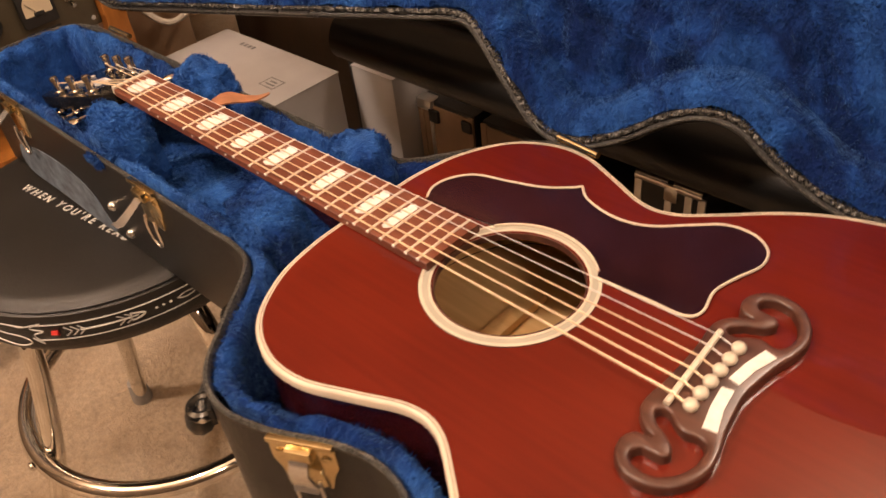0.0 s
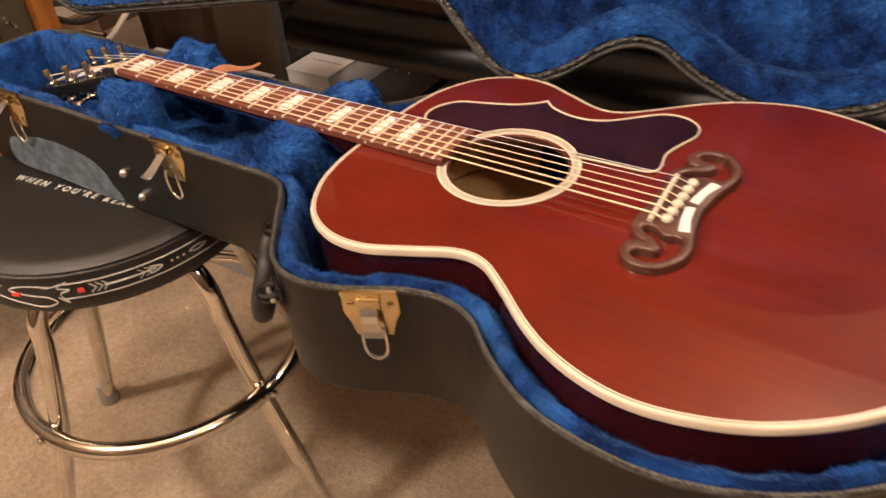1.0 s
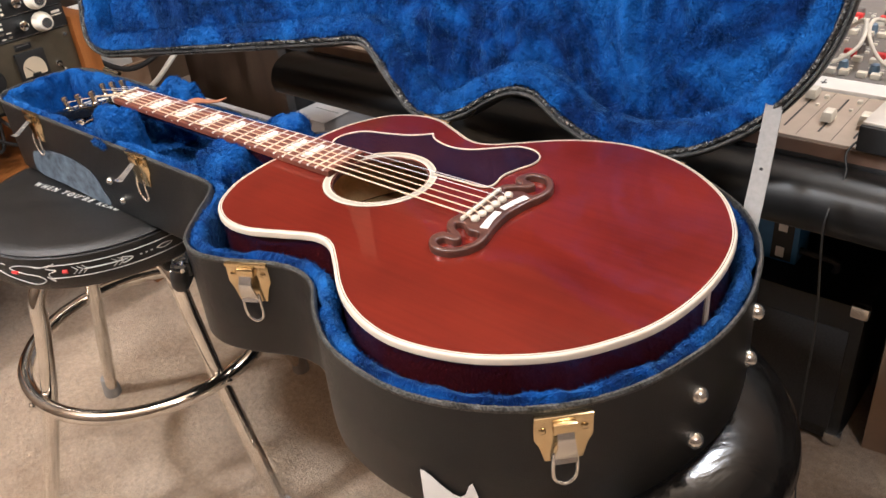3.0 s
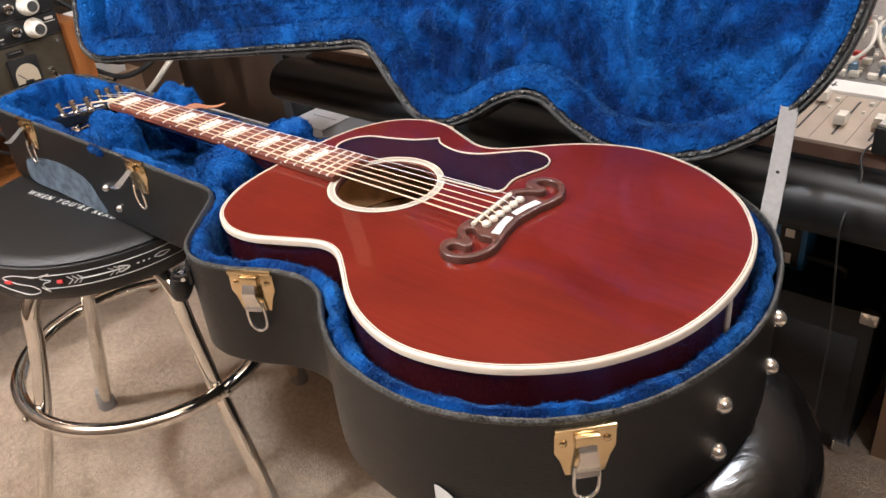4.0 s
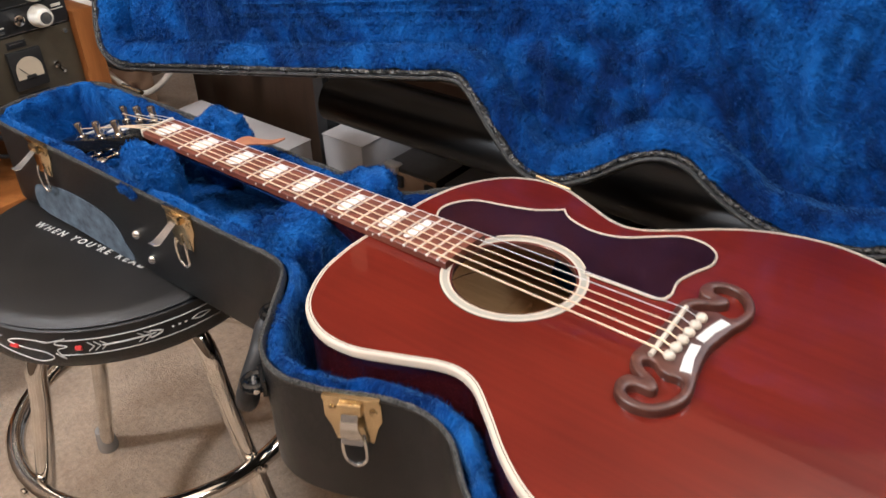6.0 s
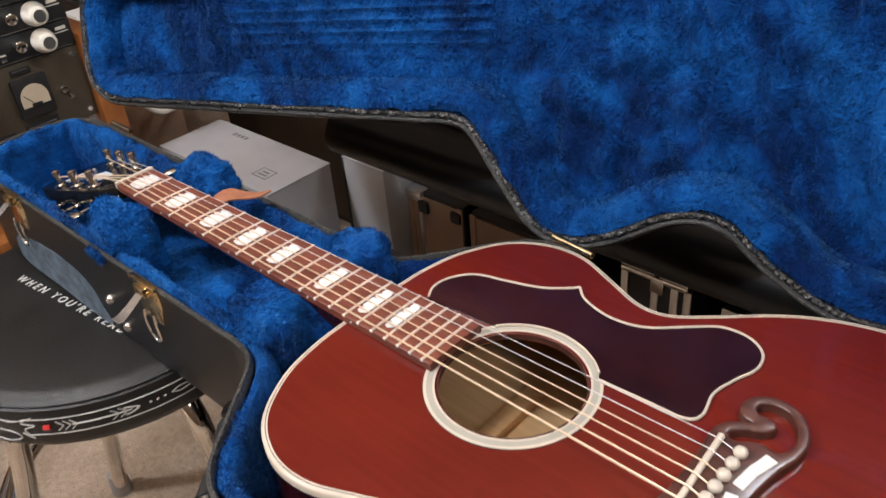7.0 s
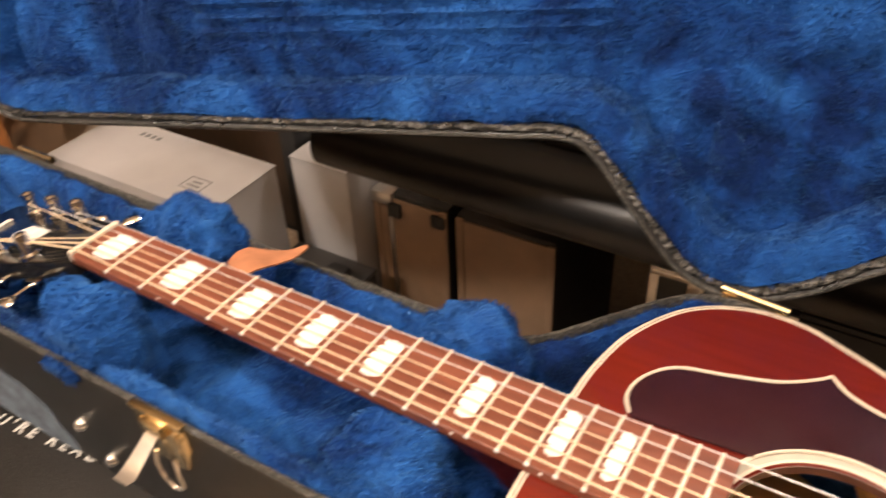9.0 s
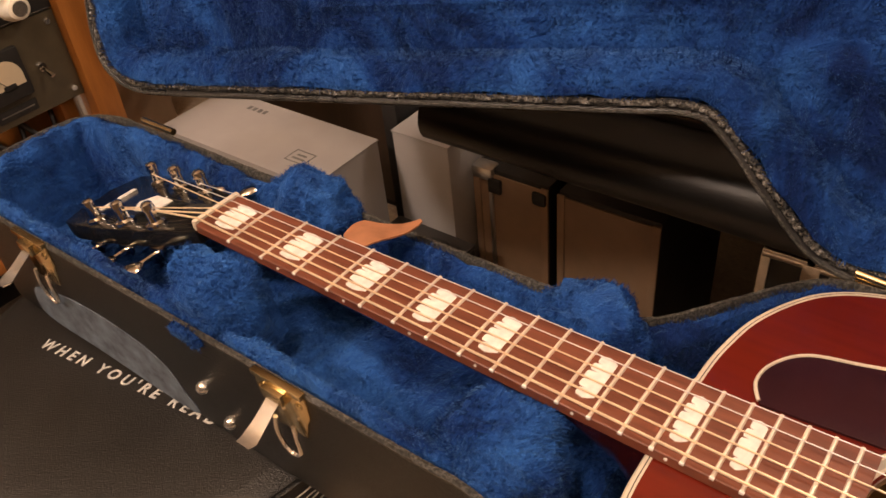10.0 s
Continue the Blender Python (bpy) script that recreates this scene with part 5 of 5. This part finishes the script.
def build_rack():
    r = thing("equipment_rack", (-1.45, 0.0, 0), "oak equipment rack holding grey-green audio units", "rack")
    X = -1.30
    part("side_panel", box(-1.75, 0.251, 0, X + 0.004, 0.292, 0.682, 0.003), OAK, r, "orange-stained oak side")
    part("side_panel", box(-1.75, -0.273, 0, X + 0.004, -0.232, 0.682, 0.003), OAK, r, "orange-stained oak side")
    part("inner_post", box(X - 0.07, 0.218, 0, X - 0.04, 0.246, T - 0.17, 0.002), OAK, r)
    part("rack_rail", box(X - 0.022, 0.232, 0.1, X - 0.016, 0.250, 0.70, 0.001), NICKEL, r)
    part("back_panel", box(-1.76, -0.262, 0, -1.74, 0.29, 0.68), BLACK, r)
    part("shelf", box(-1.72, -0.232, T - 0.345, X + 0.03, 0.20, T - 0.318, 0.003), OAK, r)
    ox, lo, hi = X - 0.012, T - 0.178, T - 0.048
    unit = part("meter_unit", box(-1.6, -0.228, lo, ox, 0.2495, hi, 0.002), OLIVE, r, "olive grey metered audio unit")
    face = turned((ox, 0, 0), (0, 1, 0), (1, 0, 0))   # x along the front, y up, z outwards

    def fix(name, bm, mat, label=""):
        return part(name, bm, mat, unit, label)

    for yc in (0.148, -0.12):
        fix("meter", box(yc - 0.031, T - 0.142, -0.001, yc + 0.031, T - 0.072, 0.010, 0.004, face), BLACK, "black framed meter")
        arc = [Vector((yc + 0.024 * math.cos(radians(a)), T - 0.108 + 0.024 * math.sin(radians(a)))) for a in range(0, 181, 15)]
        fix("dial", prism(arc + [Vector((yc - 0.024, T - 0.122)), Vector((yc + 0.024, T - 0.122))], 0.0099, 0.0112, face), DIAL, "warm white dial")
        fix("needle", tube([face @ Vector((yc, T - 0.122, 0.012)), face @ Vector((yc - 0.018, T - 0.100, 0.012))], 0.0006, 5), BLACK)
        fix("dial_hub", box(yc - 0.009, T - 0.124, 0.010, yc + 0.009, T - 0.117, 0.0125, 0.002, face), BLACK)
    for k, (y0, y1, z) in enumerate(((0.118, 0.178, -0.160), (0.06, 0.10, -0.166), (0.125, 0.160, -0.060))):
        fix("name_plate", box(y0, T + z - 0.008, -0.001, y1, T + z + 0.008 if k < 2 else T + z + 0.004, 0.0015, 0.0004, face), BLACK)
        fix("plate_bar", box(y0 + 0.005, T + z - 0.001, 0.001, y1 - 0.005, T + z + 0.0008, 0.002, m=face), ALUMINIUM)
    fix("big_knob", lathe([(0.030, 0), (0.029, 0.012), (0.024, 0.020), (0.012, 0.022)], (0.055, T - 0.112, 0), 24, face), BLACK, "large black knob")
    fix("toggle", join(lathe([(0.0075, 0), (0.006, 0.005)], (0.203, T - 0.116, 0), 12, face), tube([face @ Vector((0.203, T - 0.116, 0.003)), face @ Vector((0.206, T - 0.126, 0.020))], [0.0025, 0.004], 8)), CHROME, "chrome toggle switch")
    for y, z in ((0.236, -0.062), (0.236, -0.164)):
        fix("screw", lathe([(0.005, 0), (0.004, 0.0025)], (y, T + z, 0), 10, face), NICKEL)
    for n in range(3):
        lo2 = T - 0.046 + 0.046 * n
        u = part("rack_unit", box(-1.6, -0.228, lo2, ox + 0.002, 0.2495, lo2 + 0.0445, 0.0015), BLACK, r, "black rack unit with white knobs")
        part("panel_line", box(-0.222, lo2 + 0.001, 0.002, 0.244, lo2 + 0.0022, 0.0026, m=face), NICKEL, u, smooth=False)
        rng = random.Random(n)
        for k in range(10):
            y = 0.196 - 0.042 * k
            if k in (0, 4, 7):
                knob = part("knob", lathe([(0.0205, 0), (0.0200, 0.008), (0.0165, 0.012), (0.0150, 0.024), (0.0125, 0.026)], (y, lo2 + 0.022, 0.002), 24, face), CAP, u, "ivory knob")
                part("cap_ring", lathe([(0.0105, 0.0), (0.0105, 0.0008), (0.0085, 0.0008)], (y, lo2 + 0.022, 0.0278), 20, face), NICKEL, knob)
            elif k in (1, 5):
                part("knob", lathe([(0.011, 0), (0.0095, 0.016), (0.006, 0.018)], (y, lo2 + 0.026, 0.002), 16, face), CHROME, u, "chrome knob")
            else:
                for j in range(4):
                    for i in range(3):
                        if rng.random() < 0.8:
                            w = rng.choice((0.0028, 0.0042, 0.0052))
                            yy, zz = y + 0.013 * (i - 1), lo2 + 0.006 + 0.0098 * j
                            part("marking", box(yy - w, zz, 0.0015, yy + w, zz + rng.choice((0.0022, 0.0048)), 0.0036, 0.0004, face), CAP if rng.random() < 0.75 else NICKEL, u)
        part("plate_bar", box(0.219, lo2 + 0.026, 0.0015, 0.243, lo2 + 0.0275, 0.0032, m=face), CAP, u, smooth=False)
        part("plate_bar", box(0.222, lo2 + 0.031, 0.0015, 0.240, lo2 + 0.036, 0.0032, m=face), CAP, u, smooth=False)
    return r


build_rack()
carton("cardboard_box", -1.92, 0.36, -1.68, 0.60, 0.42, KRAFT, KRAFT, "brown cardboard carton behind the rack")
pale = thing("paper_carton", (-1.8, 0.48, 0.42), "white cardboard carton on a brown one behind hanging cables", "box")
part("body", box(-1.90, 0.40, 0.4202, -1.69, 0.565, 0.555, 0.003), WHITE, pale)
part("lid", box(-1.902, 0.398, 0.5552, -1.688, 0.567, 0.562, 0.001), WHITE, pale)
tall = thing("tall_cabinet", (-2.2, 0.2, 0), "tall dark brown cabinet standing behind the rack", "cabinet")
part("body", box(-2.55, -0.55, 0.04, -2.05, 0.74, 1.7, 0.004), DARKWOOD, tall)
part("plinth", box(-2.54, -0.54, 0, -2.07, 0.73, 0.04), BLACK, tall)
for y in (-0.55, 0.096):
    door = part("door", box(-2.0498, y + 0.004, 0.06, -2.03, y + 0.640, 1.69, 0.003), DARKWOOD, tall)
    part("handle", tube([Vector((-2.012, y + (0.60 if y < 0 else 0.04), 0.8)), Vector((-2.012, y + (0.60 if y < 0 else 0.04), 0.95))], 0.005, 8), BLACK, door)
    for z in (0.81, 0.94):
        part("handle_post", tube([Vector((-2.031, y + (0.60 if y < 0 else 0.04), z)), Vector((-2.012, y + (0.60 if y < 0 else 0.04), z))], 0.004, 8), BLACK, door)
bundle = thing("cable_bundle", (-1.5, 0.30, 0.9), "bundle of dark and pale cables hanging beside the rack", "cables")
rng = random.Random(11)
for k in range(14):
    z = 0.80 - 0.024 * k + rng.uniform(-0.02, 0.02)
    y0 = 0.31 + rng.uniform(0, 0.05)
    line = [Vector((-1.70, 0.289, z + 0.08)), Vector((-1.58, y0 + 0.06, z + rng.uniform(-0.03, 0.05))), Vector((-1.50, y0 + 0.14, z - 0.05 + rng.uniform(-0.04, 0.04))), Vector((-1.46, y0 + 0.24, z - 0.01)), Vector((-1.52, y0 + 0.36, z + 0.05))]
    part("cable", tube(catmull(line, 8, False), rng.choice((0.004, 0.0055, 0.007)), 8), rng.choice((WIRE, WIRE, WIRE, PALEWIRE)), bundle)
loops = thing("cable_loops", (-1.35, 0.05, T - 0.18), "black cables looped below the metered unit", "cables")
for k in range(5):
    y = -0.05 + 0.05 * k
    line = [Vector((-1.36, y, T - 0.177)), Vector((-1.33, y + 0.03, T - 0.23)), Vector((-1.34, y + 0.09, T - 0.26)), Vector((-1.38, y + 0.12, T - 0.177))]
    part("cable", tube(catmull(line, 8, False), 0.004, 8), WIRE, loops)
